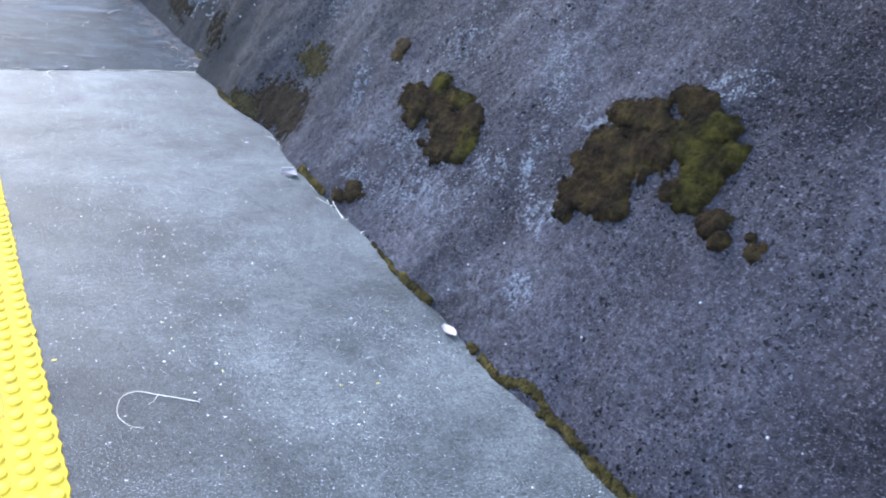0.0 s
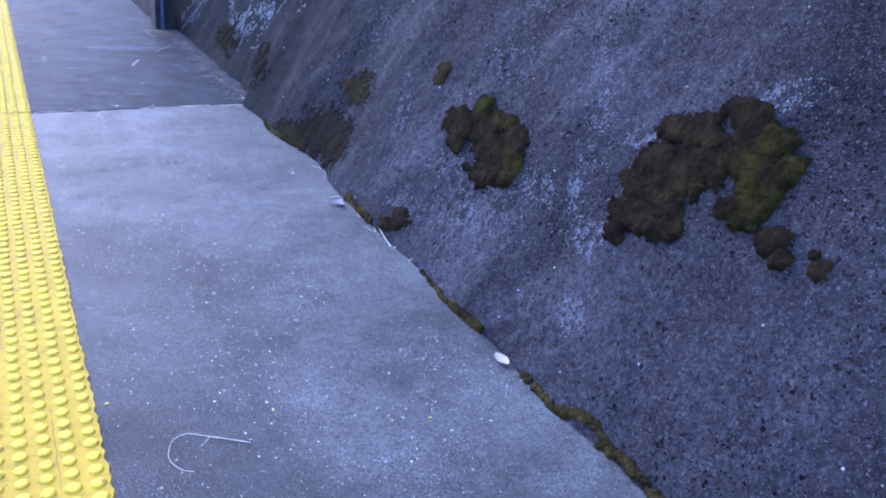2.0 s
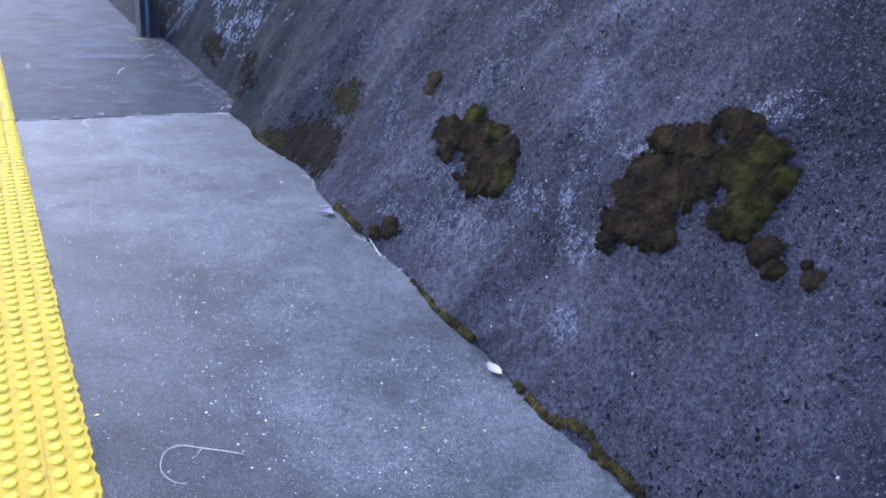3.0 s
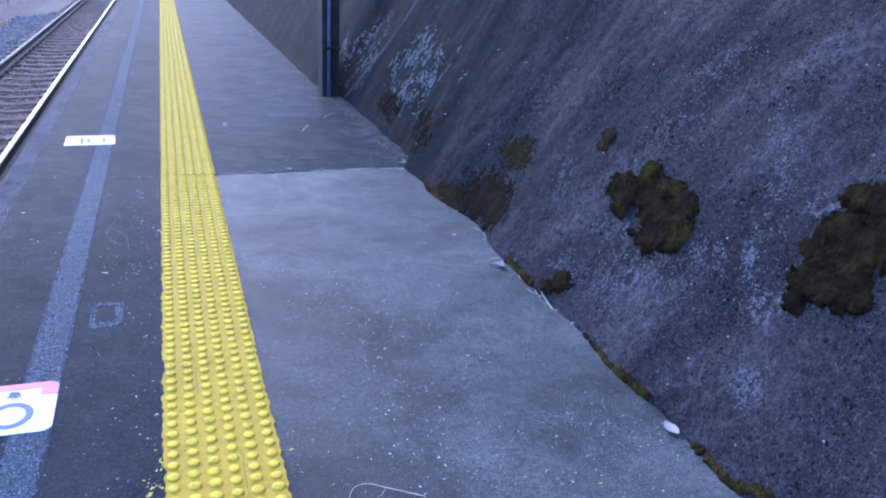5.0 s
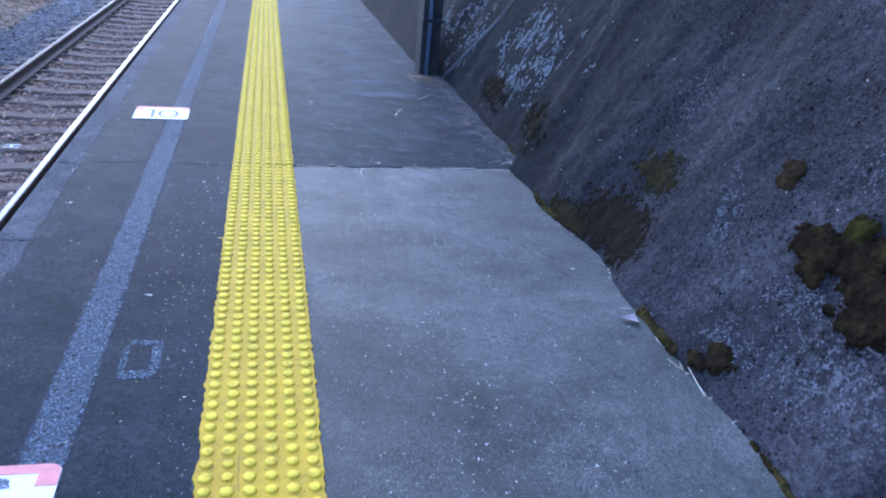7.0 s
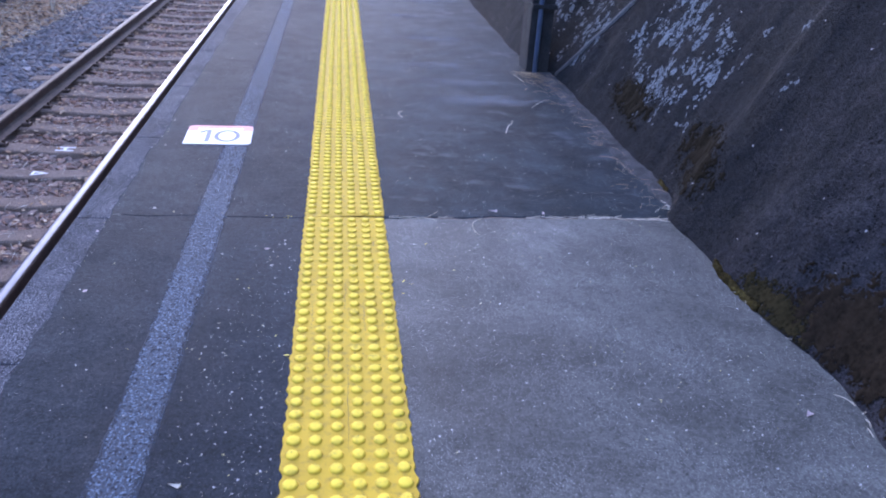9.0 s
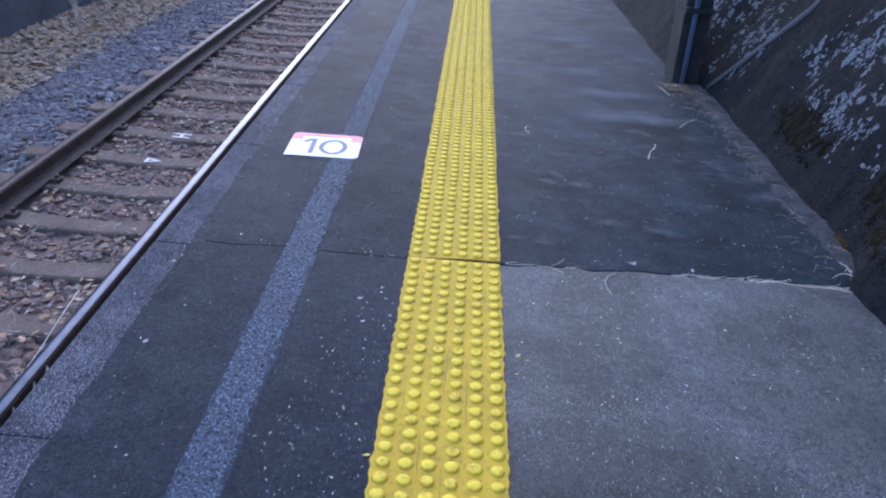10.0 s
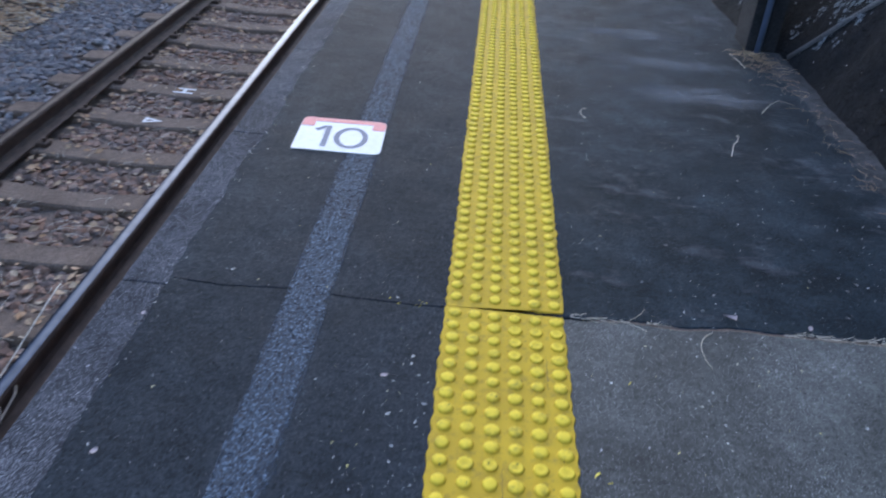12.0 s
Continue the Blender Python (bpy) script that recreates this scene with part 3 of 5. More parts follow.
def rounded(bm, x0, x1, y0, y1, r, z0, z1, corners=(1, 1, 1, 1)):
    """A thin plate with rounded corners; corners: bottom left, bottom right, top right, top left."""
    pts = []
    for (cx, cy, a), on in zip(((x0 + r, y0 + r, 180), (x1 - r, y0 + r, 270), (x1 - r, y1 - r, 0), (x0 + r, y1 - r, 90)), corners):
        if on:
            pts += [(cx + r * math.cos(radians(a + 15 * k)), cy + r * math.sin(radians(a + 15 * k))) for k in range(7)]
        else:
            pts.append((x0 if a in (180, 90) else x1, y0 if a in (180, 270) else y1))
    top = [bm.verts.new((x, y, z1)) for x, y in pts]
    low = [bm.verts.new((x, y, z0)) for x, y in pts]
    bm.faces.new(top)
    for k in range(len(pts)):
        bm.faces.new((low[k], low[(k + 1) % len(pts)], top[(k + 1) % len(pts)], top[k]))


def lettering(name, text, width, height, centre, mat, parent, turn=0, bold=0.0, z=0.008):
    """Raised-paint letters fitted to a width and height round a centre."""
    cu = bpy.data.curves.new(name, "FONT")
    cu.body, cu.extrude, cu.offset = text, 0.0005, bold
    tmp = bpy.data.objects.new(name, cu)
    scene.collection.objects.link(tmp)
    me = bpy.data.meshes.new_from_object(tmp.evaluated_get(bpy.context.evaluated_depsgraph_get()))
    bpy.data.objects.remove(tmp)
    co = np.array([v.co[:] for v in me.vertices])
    lo, hi = co.min(0), co.max(0)
    s = Matrix.Diagonal((width / (hi[0] - lo[0]), height / (hi[1] - lo[1]), 1, 1))
    me.transform(s @ Matrix.Translation((-(lo[0] + hi[0]) / 2, -(lo[1] + hi[1]) / 2, 0)))
    me.transform(Matrix.Translation((centre[0], centre[1], z)) @ Matrix.Rotation(radians(turn), 4, "Z"))
    me.materials.clear()
    me.materials.append(mat)
    ob = new(name, me)
    ob.parent = parent
    return ob


def stroke(bm, pts, w, z, closed=False):
    """A flat painted stroke of even width along a line."""
    pts = [Vector((x, y, 0)) for x, y in pts]
    n = len(pts)
    pairs = []
    for i, p in enumerate(pts):
        a = pts[i - 1] if closed or i else p
        b = pts[(i + 1) % n] if closed or i < n - 1 else p
        d = (b - a).normalized()
        s = Vector((-d.y, d.x, 0)) * w / 2
        pairs.append((bm.verts.new((p.x + s.x, p.y + s.y, z)), bm.verts.new((p.x - s.x, p.y - s.y, z))))
    for i in range(n if closed else n - 1):
        (a, b), (c, d) = pairs[i], pairs[(i + 1) % n]
        bm.faces.new((a, b, d, c))


def boarding_sign(x, y, turn, top, label, characters):
    """A boarding-position plate, laid flat: red band with red tabs, the number 10, and two small characters where they are left."""
    s = new("boarding_sign")
    bm = bmesh.new()
    rounded(bm, -0.152, 0.152, -0.142, 0.142, 0.028, 0.0, 0.003, (0, 1, 1, 1))
    part("plate", bm, M["white"], s)
    bm = bmesh.new()
    rounded(bm, -0.151, 0.151, 0.108, 0.141, 0.0275, 0.003, 0.0042, (0, 0, 1, 1))
    part("red_band", bm, M["red"], s, "faded red band")
    for a, b in ((-0.151, -0.105), (0.105, 0.151)):
        bm = bmesh.new()
        rounded(bm, a, b, 0.062, 0.1085, 0.001, 0.003, 0.0041, (0, 0, 0, 0))
        part("red_tab", bm, M["red"], s, "faded red tab")
    if characters:
        lettering("character", "\u7279", 0.04, 0.036, (-0.047, 0.078), M["ink"], s, 0, 0.01, 0.0045)
        lettering("character", "\u6025", 0.04, 0.036, (0.036, 0.078), M["ink"], s, 0, 0.01, 0.0045)
    low, w = -0.112, 0.019
    bm = bmesh.new()
    stroke(bm, [(-0.092, top - 0.042), (-0.078, top - 0.03), (-0.058, top - 0.004)], w, 0.0042)
    stroke(bm, [(-0.05, top), (-0.049, (top + low) / 2), (-0.049, low)], w, 0.0045)
    part("digit_one", bm, M["ink"], s, "grey blue digit")
    bm = bmesh.new()
    cy, ry = (top + low) / 2, (top - low) / 2 - w / 2
    stroke(bm, [(0.038 + 0.05 * math.cos(k * math.tau / 32), cy + ry * math.sin(k * math.tau / 32)) for k in range(32)], w, 0.0042, True)
    part("digit_zero", bm, M["ink"], s, "grey blue digit")
    s.matrix_basis = pose(x, y, 0.001, 0, 0, turn)
    return tagged(s, label, "floor sign", "boarding signs on the platform")


boarding_sign(-0.443, -2.545, 1, 0.028, "white boarding sign with red top and number 10", True)
boarding_sign(-0.438, 0.957, 2, 0.07, "worn white sign with faded red corners and number 10", False)

# ------------------------------------------------------------ rails and sleepers
def rail(x, top_mat):
    """A flat-bottomed rail: foot, web, rounded head and a bright running top."""
    half = [(0.0635, 0.0), (0.0635, 0.011), (0.018, 0.026), (0.0075, 0.045), (0.0075, 0.104), (0.0325, 0.116), (0.0325, 0.136), (0.026, 0.148)]
    prof = half + [(-a, b) for a, b in half[::-1]]
    verts = [(a, y, b - 0.153) for y in (BACK, END) for a, b in prof]
    k = len(prof)
    faces = [(i, (i + 1) % k, k + (i + 1) % k, k + i) for i in range(k) if i != 7] + [tuple(range(k))[::-1], tuple(range(k, 2 * k))]
    r = new("rail")
    link_mesh("body", verts, faces, M["rust"], r)
    bm = bmesh.new()
    top = [(-0.026, 0.148), (-0.016, 0.1518), (0.0, 0.1533), (0.016, 0.1518), (0.026, 0.148)]
    a = [bm.verts.new((p, BACK, q - 0.153)) for p, q in top]
    b = [bm.verts.new((p, END, q - 0.153)) for p, q in top]
    for i in range(4):
        bm.faces.new((a[i], b[i], b[i + 1], a[i + 1])).smooth = True
    part("running_surface", bm, top_mat, r, "bright worn steel running surface")
    r.location = (x, 0, RAIL_Z)
    return tagged(r, "rusted steel railway rail with polished top on sleepers", "rail", "rails of the track")


rail(X_NEAR, M["steel"])
rail(X_FAR, M["steel_dull"])

XC = (X_NEAR + X_FAR) / 2


def sleeper_mesh():
    verts, faces = [], []
    n = 20
    for i in range(n + 1):
        u = -1.0 + 2.0 * i / n
        d = abs(u)
        top = -0.022 * max(0.0, min(1.0, (0.42 - d) / 0.3)) - 0.012 * max(0.0, (d - 0.72) / 0.3)
        w = 0.12 - 0.012 * max(0.0, min(1.0, (0.45 - d) / 0.3))
        wt = w - 0.018
        verts += [(u, -w, -0.2), (u, -wt - 0.004, top - 0.012), (u, -wt + 0.008, top), (u, wt - 0.008, top), (u, wt + 0.004, top - 0.012), (u, w, -0.2)]
    for i in range(n):
        for k in range(5):
            p = i * 6 + k
            faces.append((p, p + 6, p + 7, p + 1))
    faces += [tuple(range(5, -1, -1)), tuple(range(n * 6, n * 6 + 6))]
    return verts, faces


SLEEPER_Y0, SLEEPER_D = 3.6, 0.605
v, f = sleeper_mesh()
first_sleeper = tagged(new("sleeper"), "dusty brown concrete sleeper set in ballast", "sleeper", "sleepers of the track")
link_mesh("beam", v, f, M["sleeper"], first_sleeper)
for xr in (X_NEAR, X_FAR):
    for side in (-1, 1):
        bm = bmesh.new()
        cx = xr - XC + side * 0.095
        box(bm, cx - 0.035, cx + 0.035, -0.04, 0.04, -0.005, 0.03, 0.006)
        clip = part("rail_clip", bm, M["rust"], first_sleeper, "rusted steel rail clip")
        bm = bmesh.new()
        bmesh.ops.create_cone(bm, cap_ends=True, segments=8, radius1=0.014, radius2=0.014, depth=0.03, matrix=pose(cx + side * 0.008, 0, 0.04))
        part("bolt", bm, M["rust"], clip)
first_sleeper.location = (XC, SLEEPER_Y0, SLEEPER_TOP)
for k in range(-16, 62):
    if k:
        copy_thing(first_sleeper, pose(XC, SLEEPER_Y0 + k * SLEEPER_D, SLEEPER_TOP, 0, 0, rnd.uniform(-0.5, 0.5)))

# ------------------------------------------------------------ marks on the sleepers
def mark_z(x):
    d = abs(x - XC)
    return SLEEPER_TOP - 0.022 * max(0.0, min(1.0, (0.42 - d) / 0.3)) + 0.006


s = tagged(new("track_mark"), "white painted letter H on a sleeper", "track mark")
lettering("letter", "H", 0.1, 0.15, (0, 0), M["mark"], s, -90, 0.02, 0.0)
s.location = (-2.2, SLEEPER_Y0 + SLEEPER_D + 0.005, mark_z(-2.2))
bm = bmesh.new()
outer = [bm.verts.new((0.075, 0, 0.002)), bm.verts.new((-0.06, 0.05, 0.002)), bm.verts.new((-0.06, -0.05, 0.002))]
inner = [bm.verts.new((0.012, 0, 0.002)), bm.verts.new((-0.036, 0.019, 0.002)), bm.verts.new((-0.036, -0.019, 0.002))]
for i in range(3):
    bm.faces.new((outer[i], outer[(i + 1) % 3], inner[(i + 1) % 3], inner[i]))
tri = tagged(part("track_mark", bm, M["mark"]), "white painted triangle outline on a sleeper", "track mark")
tri.location = (-2.22, SLEEPER_Y0 - 0.01, mark_z(-2.22))

# a worn painted square on the asphalt
bm = bmesh.new()
for x0, x1, y0, y1 in ((-0.24, -0.135, -2.03, -1.988), (-0.16, -0.132, -1.986, -1.845), (-0.225, -0.136, -1.841, -1.813), (-0.242, -0.222, -1.984, -1.85)):
    rounded(bm, x0, x1, y0, y1, 0.008, 0.0, 0.0012)
tagged(part("painted_square", bm, M["blue_rest"]), "faded remains of a pale painted square on asphalt", "painted mark")

# ------------------------------------------------------------ moss and lichen on the wall
tmp = bmesh.new()
bmesh.ops.create_icosphere(tmp, subdivisions=2, radius=1)
ICO_V = np.array([v.co[:] for v in tmp.verts])
ICO_F = [tuple(v.index for v in f.verts) for f in tmp.faces]
tmp.free()
tmp = bmesh.new()
bmesh.ops.create_icosphere(tmp, subdivisions=1, radius=1)
ROCK_V = np.array([v.co[:] for v in tmp.verts])
ROCK_F = [tuple(v.index for v in f.verts) for f in tmp.faces]
tmp.free()


def clump_mesh(name, spots, mat, smooth=True):
    """Small lumpy cushions at the places given: (x, y, z, radius, height)."""
    verts, faces = [], []
    for i, (x, y, z, r, h) in enumerate(spots):
        rg = np.random.RandomState(i * 7 + 3)
        v = ICO_V * (1 + 0.3 * rg.uniform(-1, 1, (len(ICO_V), 1)))
        v = v * np.array([h, r * rg.uniform(0.8, 1.2), r * rg.uniform(0.8, 1.2)])
        o = len(verts)
        verts += [tuple(p) for p in v + np.array([x, y, z])]
        faces += [tuple(k + o for k in f) for f in ICO_F]
    return link_mesh(name, verts, faces, mat, None, smooth)


def cushion(patch, name, y0, z0, ry, rz, high, mat, seed, thin, label=""):
    """One cushion of moss on the wall: a ragged domed pad round (y0, z0)."""
    cell = max(0.0032, min(ry, rz) / 14)
    ny, nzz = int(1.35 * ry / cell) + 2, int(1.35 * rz / cell) + 2
    rough = 2.0 if thin else 1.0
    depth = {}
    for i in range(-ny, ny + 1):
        for k in range(-nzz, nzz + 1):
            y, z = y0 + i * cell, max(0.004, z0 + k * cell)
            q = math.hypot((y - y0) / ry, (z - z0) / rz)
            depth[i, k] = 1 - q - rough * (0.42 * noise.noise(Vector((y * 24, z * 24, seed))) + 0.26 * noise.noise(Vector((y * 75, z * 75, seed))) + (0.4 if thin else 0.16) * noise.noise(Vector((y * 150, z * 150, seed))))
    index, verts, faces, fuzz = {}, [], [], random.Random(seed)

    def vert(i, k):
        if (i, k) not in index:
            y, z, d = y0 + i * cell, max(0.004, z0 + k * cell), depth[i, k]
            lump = noise.voronoi(Vector((y * 48, z * 48, seed)))[0][0]
            small = noise.voronoi(Vector((y * 130, z * 130, seed + 5)))[0][0]
            hh = -0.003 if d <= 0 else high * (min(1.0, d * 2.2) ** 0.5 * (0.6 + 0.5 * (1 - lump)) + 0.16 * (1 - small) + 0.26 * fuzz.random())
            index[i, k] = len(verts)
            verts.append((bank(y, z) - 0.876 * hh, y, z + 0.48 * hh))
        return index[i, k]

    for i in range(-ny, ny):
        for k in range(-nzz, nzz):
            if max(depth[i, k], depth[i + 1, k], depth[i, k + 1], depth[i + 1, k + 1]) > 0:
                faces.append((vert(i, k), vert(i, k + 1), vert(i + 1, k + 1), vert(i + 1, k)))
    ob = link_mesh(name, verts, faces, mat, patch, True)
    if label:
        ob["label"] = label


def moss_patch(label, seed, high, brown=(), green=(), thin=None):
    """A patch of moss made of cushions (y, z, half width, half height), brown or olive green; thin: a sparse film of that material."""
    patch = new("moss_patch")
    for k, (y, z, ry, rz) in enumerate(brown):
        cushion(patch, "cushion", y - 0.4 * high, z - 0.5 * high, ry * 1.0, rz * 1.0, high, thin or M["moss"], seed + k, bool(thin))
    for k, (y, z, ry, rz) in enumerate(green):
        cushion(patch, "green_cushion", y - 0.2 * high, z - 0.4 * high, ry * 0.98, rz * 0.98, high * 1.06, M["thin_green"] if thin else M["moss_green"], seed + 40 + k, bool(thin), "olive green moss cushion")
    return tagged(patch, label, "moss", "moss patches on the wall")


moss_patch("large arched patch of dark brown and olive green moss", 100, 0.02,
           ((-3.19, 0.726, 0.07, 0.034), (-3.18, 0.625, 0.085, 0.055), (-3.13, 0.567, 0.055, 0.025), (-3.27, 0.63, 0.12, 0.07), (-3.36, 0.68, 0.085, 0.055),
            (-3.38, 0.82, 0.075, 0.036), (-3.29, 0.74, 0.09, 0.05), (-3.2, 0.5, 0.08, 0.042), (-3.19, 0.448, 0.042, 0.034), (-3.28, 0.51, 0.09, 0.048),
            (-3.355, 0.515, 0.05, 0.034), (-3.49, 0.615, 0.04, 0.034), (-3.645, 0.585, 0.045, 0.032), (-3.685, 0.56, 0.025, 0.022), (-3.2, 0.565, 0.07, 0.04), (-3.42, 0.785, 0.055, 0.04), (-3.3, 0.56, 0.08, 0.04)),
           ((-3.45, 0.73, 0.075, 0.058), (-3.5, 0.775, 0.05, 0.048), (-3.57, 0.73, 0.04, 0.034), (-3.54, 0.685, 0.068, 0.052), (-3.545, 0.62, 0.06, 0.045)))
moss_patch("small reddish brown tuft of moss on concrete", 160, 0.01, ((-3.775, 0.568, 0.027, 0.024), (-3.752, 0.592, 0.014, 0.012), (-3.795, 0.59, 0.012, 0.009)))
moss_patch("rounded patch of brown and yellow green moss", 200, 0.017,
           ((-2.165, 0.468, 0.115, 0.055), (-2.2, 0.402, 0.052, 0.036), (-2.33, 0.475, 0.09, 0.046), (-2.41, 0.44, 0.1, 0.05), (-2.46, 0.375, 0.09, 0.048), (-2.545, 0.515, 0.075, 0.055), (-2.33, 0.355, 0.03, 0.015), (-2.5, 0.47, 0.09, 0.05), (-2.26, 0.505, 0.08, 0.04), (-2.36, 0.525, 0.07, 0.035), (-2.49, 0.42, 0.09, 0.05)),
           ((-2.265, 0.55, 0.05, 0.045), (-2.43, 0.54, 0.085, 0.03), (-2.575, 0.45, 0.085, 0.046), (-2.595, 0.4, 0.065, 0.034)))
moss_patch("small dark oval tuft of moss on concrete", 260, 0.008, ((-1.873, 0.605, 0.06, 0.032), (-1.876, 0.57, 0.05, 0.028)))
moss_patch("thin green moss patch on concrete", 280, 0.004, (), ((-1.16, 0.36, 0.14, 0.07),), M["thin"])
moss_patch("thin brown moss spread along the wall foot", 300, 0.005, ((-1.13, 0.14, 0.24, 0.1), (-1.02, 0.09, 0.16, 0.07), (-1.24, 0.1, 0.13, 0.07)), ((-0.8, 0.045, 0.17, 0.05),), M["thin"])
moss_patch("dark brown moss patch on dark concrete", 320, 0.004, ((0.19, 0.205, 0.24, 0.1),), (), M["dark_moss"])
moss_patch("dark moss patch beneath pale lichen", 340, 0.004, ((1.16, 0.19, 0.25, 0.08),), (), M["dark_moss"])
moss_patch("brown tuft of moss above the wall foot", 360, 0.014, ((-2.14, 0.088, 0.066, 0.036), (-2.07, 0.05, 0.05, 0.022)))


def seam_moss(y0, y1, width, seed, label, lift=0.0):
    rg = random.Random(seed)
    spots = []
    for _ in range(int((y1 - y0) * 900 * width / 0.03)):
        y = rg.uniform(y0, y1)
        u = lift * math.sin(math.pi * (y - y0) / (y1 - y0)) + rg.random() * width * (0.6 + 0.9 * abs(n1(y * 9, seed)))
        r = rg.uniform(0.004, 0.0105)
        spots.append((foot(y) + u * 0.5 - 0.003, y, 0.002 + u * 0.85, r, r * 0.85))
    return tagged(clump_mesh("seam_moss", spots, M["moss_roll"]), label, "moss", "moss along the wall foot")


seam_moss(-3.98, -3.74, 0.03, 21, "thick green moss roll along the wall foot")
seam_moss(-3.76, -3.53, 0.021, 30, "knobbly olive moss roll along the wall foot", 0.012)
seam_moss(-3.58, -3.37, 0.026, 28, "bulging brown moss roll arching up the wall foot", 0.034)
seam_moss(-3.4, -3.3, 0.018, 22, "brown and green moss roll along the wall foot")
seam_moss(-3.29, -3.25, 0.02, 23, "small round tuft of moss in the joint")
seam_moss(-3.22, -3.18, 0.02, 32, "small round tuft of moss in the joint")
seam_moss(-2.92, -2.72, 0.028, 24, "bright green moss tuft at the wall foot")
seam_moss(-2.7, -2.45, 0.009, 29, "thin brown moss line in the wall joint")
seam_moss(-1.97, -1.68, 0.028, 25, "low green moss at the wall foot")
seam_moss(-0.75, -0.42, 0.02, 26, "dark moss along the wall foot")
seam_moss(0.3, 0.42, 0.02, 27, "small green moss tuft beside the grit")


def lichen(cy, cz, ry, rz, count, size, seed, label):
    rg = random.Random(seed)
    verts, faces = [], []
    heart = []
    for _ in range(max(1, count // 12)):
        a, q = rg.uniform(0, math.tau), math.sqrt(rg.random())
        heart.append((cy + ry * q * math.cos(a), cz + rz * q * math.sin(a), rg.uniform(0.4, 1.6)))
    for _ in range(count):
        hy, hz, hs = rg.choice(heart)
        y, z = hy + rg.gauss(0, 1.6 * size * hs), max(0.02, hz + rg.gauss(0, 1.9 * size * hs))
        r, e, t = size * rg.uniform(0.2, 1.0) ** 1.5, rg.uniform(0.7, 1.2), rg.uniform(-0.9, 0.9)
        o, k = len(verts), 16
        verts.append((bank(y, z) - 0.004, y, z))
        for i in range(k):
            b = i * math.tau / k
            rr = r * (1 + 0.9 * noise.noise(Vector((math.cos(b) * 1.7, math.sin(b) * 1.7, seed + o * 0.37))) + rg.uniform(-0.25, 0.25))
            u, w = rr * math.cos(b) / e, rr * math.sin(b) * e
            yy, zz = y + u * math.cos(t) - w * math.sin(t), max(0.01, z + u * math.sin(t) + w * math.cos(t))
            verts.append((bank(yy, zz) - 0.001, yy, zz))
        faces += [(o, o + 1 + i, o + 1 + (i + 1) % k) for i in range(k)]
    return tagged(link_mesh("lichen", verts, faces, M["lichen"]), label, "lichen", "lichen on the wall", "stuff")


lichen(1.1, 0.48, 0.55, 0.24, 950, 0.012, 31, "pale grey flaking lichen on the dark wall")
lichen(0.85, 0.28, 0.3, 0.1, 160, 0.01, 32, "scattered pale lichen flakes on the wall")
lichen(2.55, 0.45, 0.35, 0.32, 420, 0.012, 33, "pale lichen behind the concrete post")
lichen(2.2, 0.3, 0.12, 0.2, 200, 0.01, 61, "pale lichen beside the raised rib")
lichen(3.05, 0.3, 0.2, 0.2, 200, 0.014, 62, "pale lichen past the concrete post")
lichen(0.2, 0.6, 0.4, 0.2, 60, 0.009, 34, "few small pale lichen spots")


def bloom(cy, cz, ry, rz, tilt, count, seed, label):
    """Pale mineral bloom: many tiny crusts that gather in a tilted streak and thin out towards its rim."""
    rg = random.Random(seed)
    verts, faces = [], []
    c, s = math.cos(radians(tilt)), math.sin(radians(tilt))
    for _ in range(int(count * 1.9)):
        u, w = rg.gauss(0, 0.5) * ry, rg.gauss(0, 0.45) * rz
        y, z = cy + u * c + w * s, max(0.015, cz - u * s + w * c)
        d = noise.noise(Vector((y * 30, z * 30, seed))) + 0.6 * noise.noise(Vector((y * 85, z * 85, seed)))
        if d < rg.uniform(-0.25, 0.35):
            continue
        r, o = 0.0008 + 0.0032 * rg.random() ** 2.5, len(verts)
        verts.append((bank(y, z) - 0.0028, y, z))
        for i in range(7):
            b, q = i * math.tau / 7, r * rg.uniform(0.5, 1.3)
            yy, zz = y + q * math.cos(b), max(0.01, z + q * math.sin(b))
            verts.append((bank(yy, zz) - 0.0008, yy, zz))
        faces += [(o, o + 1 + i, o + 1 + (i + 1) % 7) for i in range(7)]
    return tagged(link_mesh("mineral_bloom", verts, faces, M["bloom"]), label, "mineral bloom", "pale bloom on the wall", "stuff")


bloom(-3.23, 0.21, 0.07, 0.05, 0, 520, 35, "small round pale crust on the wall")
bloom(-3.46, 0.87, 0.1, 0.04, 20, 420, 36, "pale crust along the edge of the moss")
bloom(-2.95, 0.47, 0.035, 0.12, 38, 520, 37, "pale slanting streak on concrete")
bloom(-3.12, 0.39, 0.1, 0.06, 20, 560, 38, "pale patch beside the moss")
bloom(-2.5, 0.23, 0.28, 0.13, 10, 2600, 39, "broad pale bloom on the wall beneath moss")
bloom(-2.22, 0.32, 0.18, 0.06, 10, 620, 40, "pale crust under the rounded moss")
bloom(-2.84, 0.74, 0.07, 0.24, 40, 1000, 41, "long pale slanting streak on concrete")
bloom(-2.25, 0.72, 0.14, 0.13, 30, 700, 42, "faint pale flakes on rough concrete")
bloom(-3.1, 0.66, 0.1, 0.035, 20, 380, 43, "thin pale rim beside the moss")
bloom(-1.7, 0.4, 0.06, 0.15, 35, 640, 44, "pale slanting scratch on dark concrete")
bloom(-2.1, 0.13, 0.14, 0.06, 0, 420, 45, "pale flecks near the wall foot")
bloom(-2.3, 0.95, 0.2, 0.1, 30, 500, 46, "faint pale flakes high on the wall")
bloom(-1.1, 0.62, 0.12, 0.2, 35, 420, 47, "few pale flecks on dark concrete")
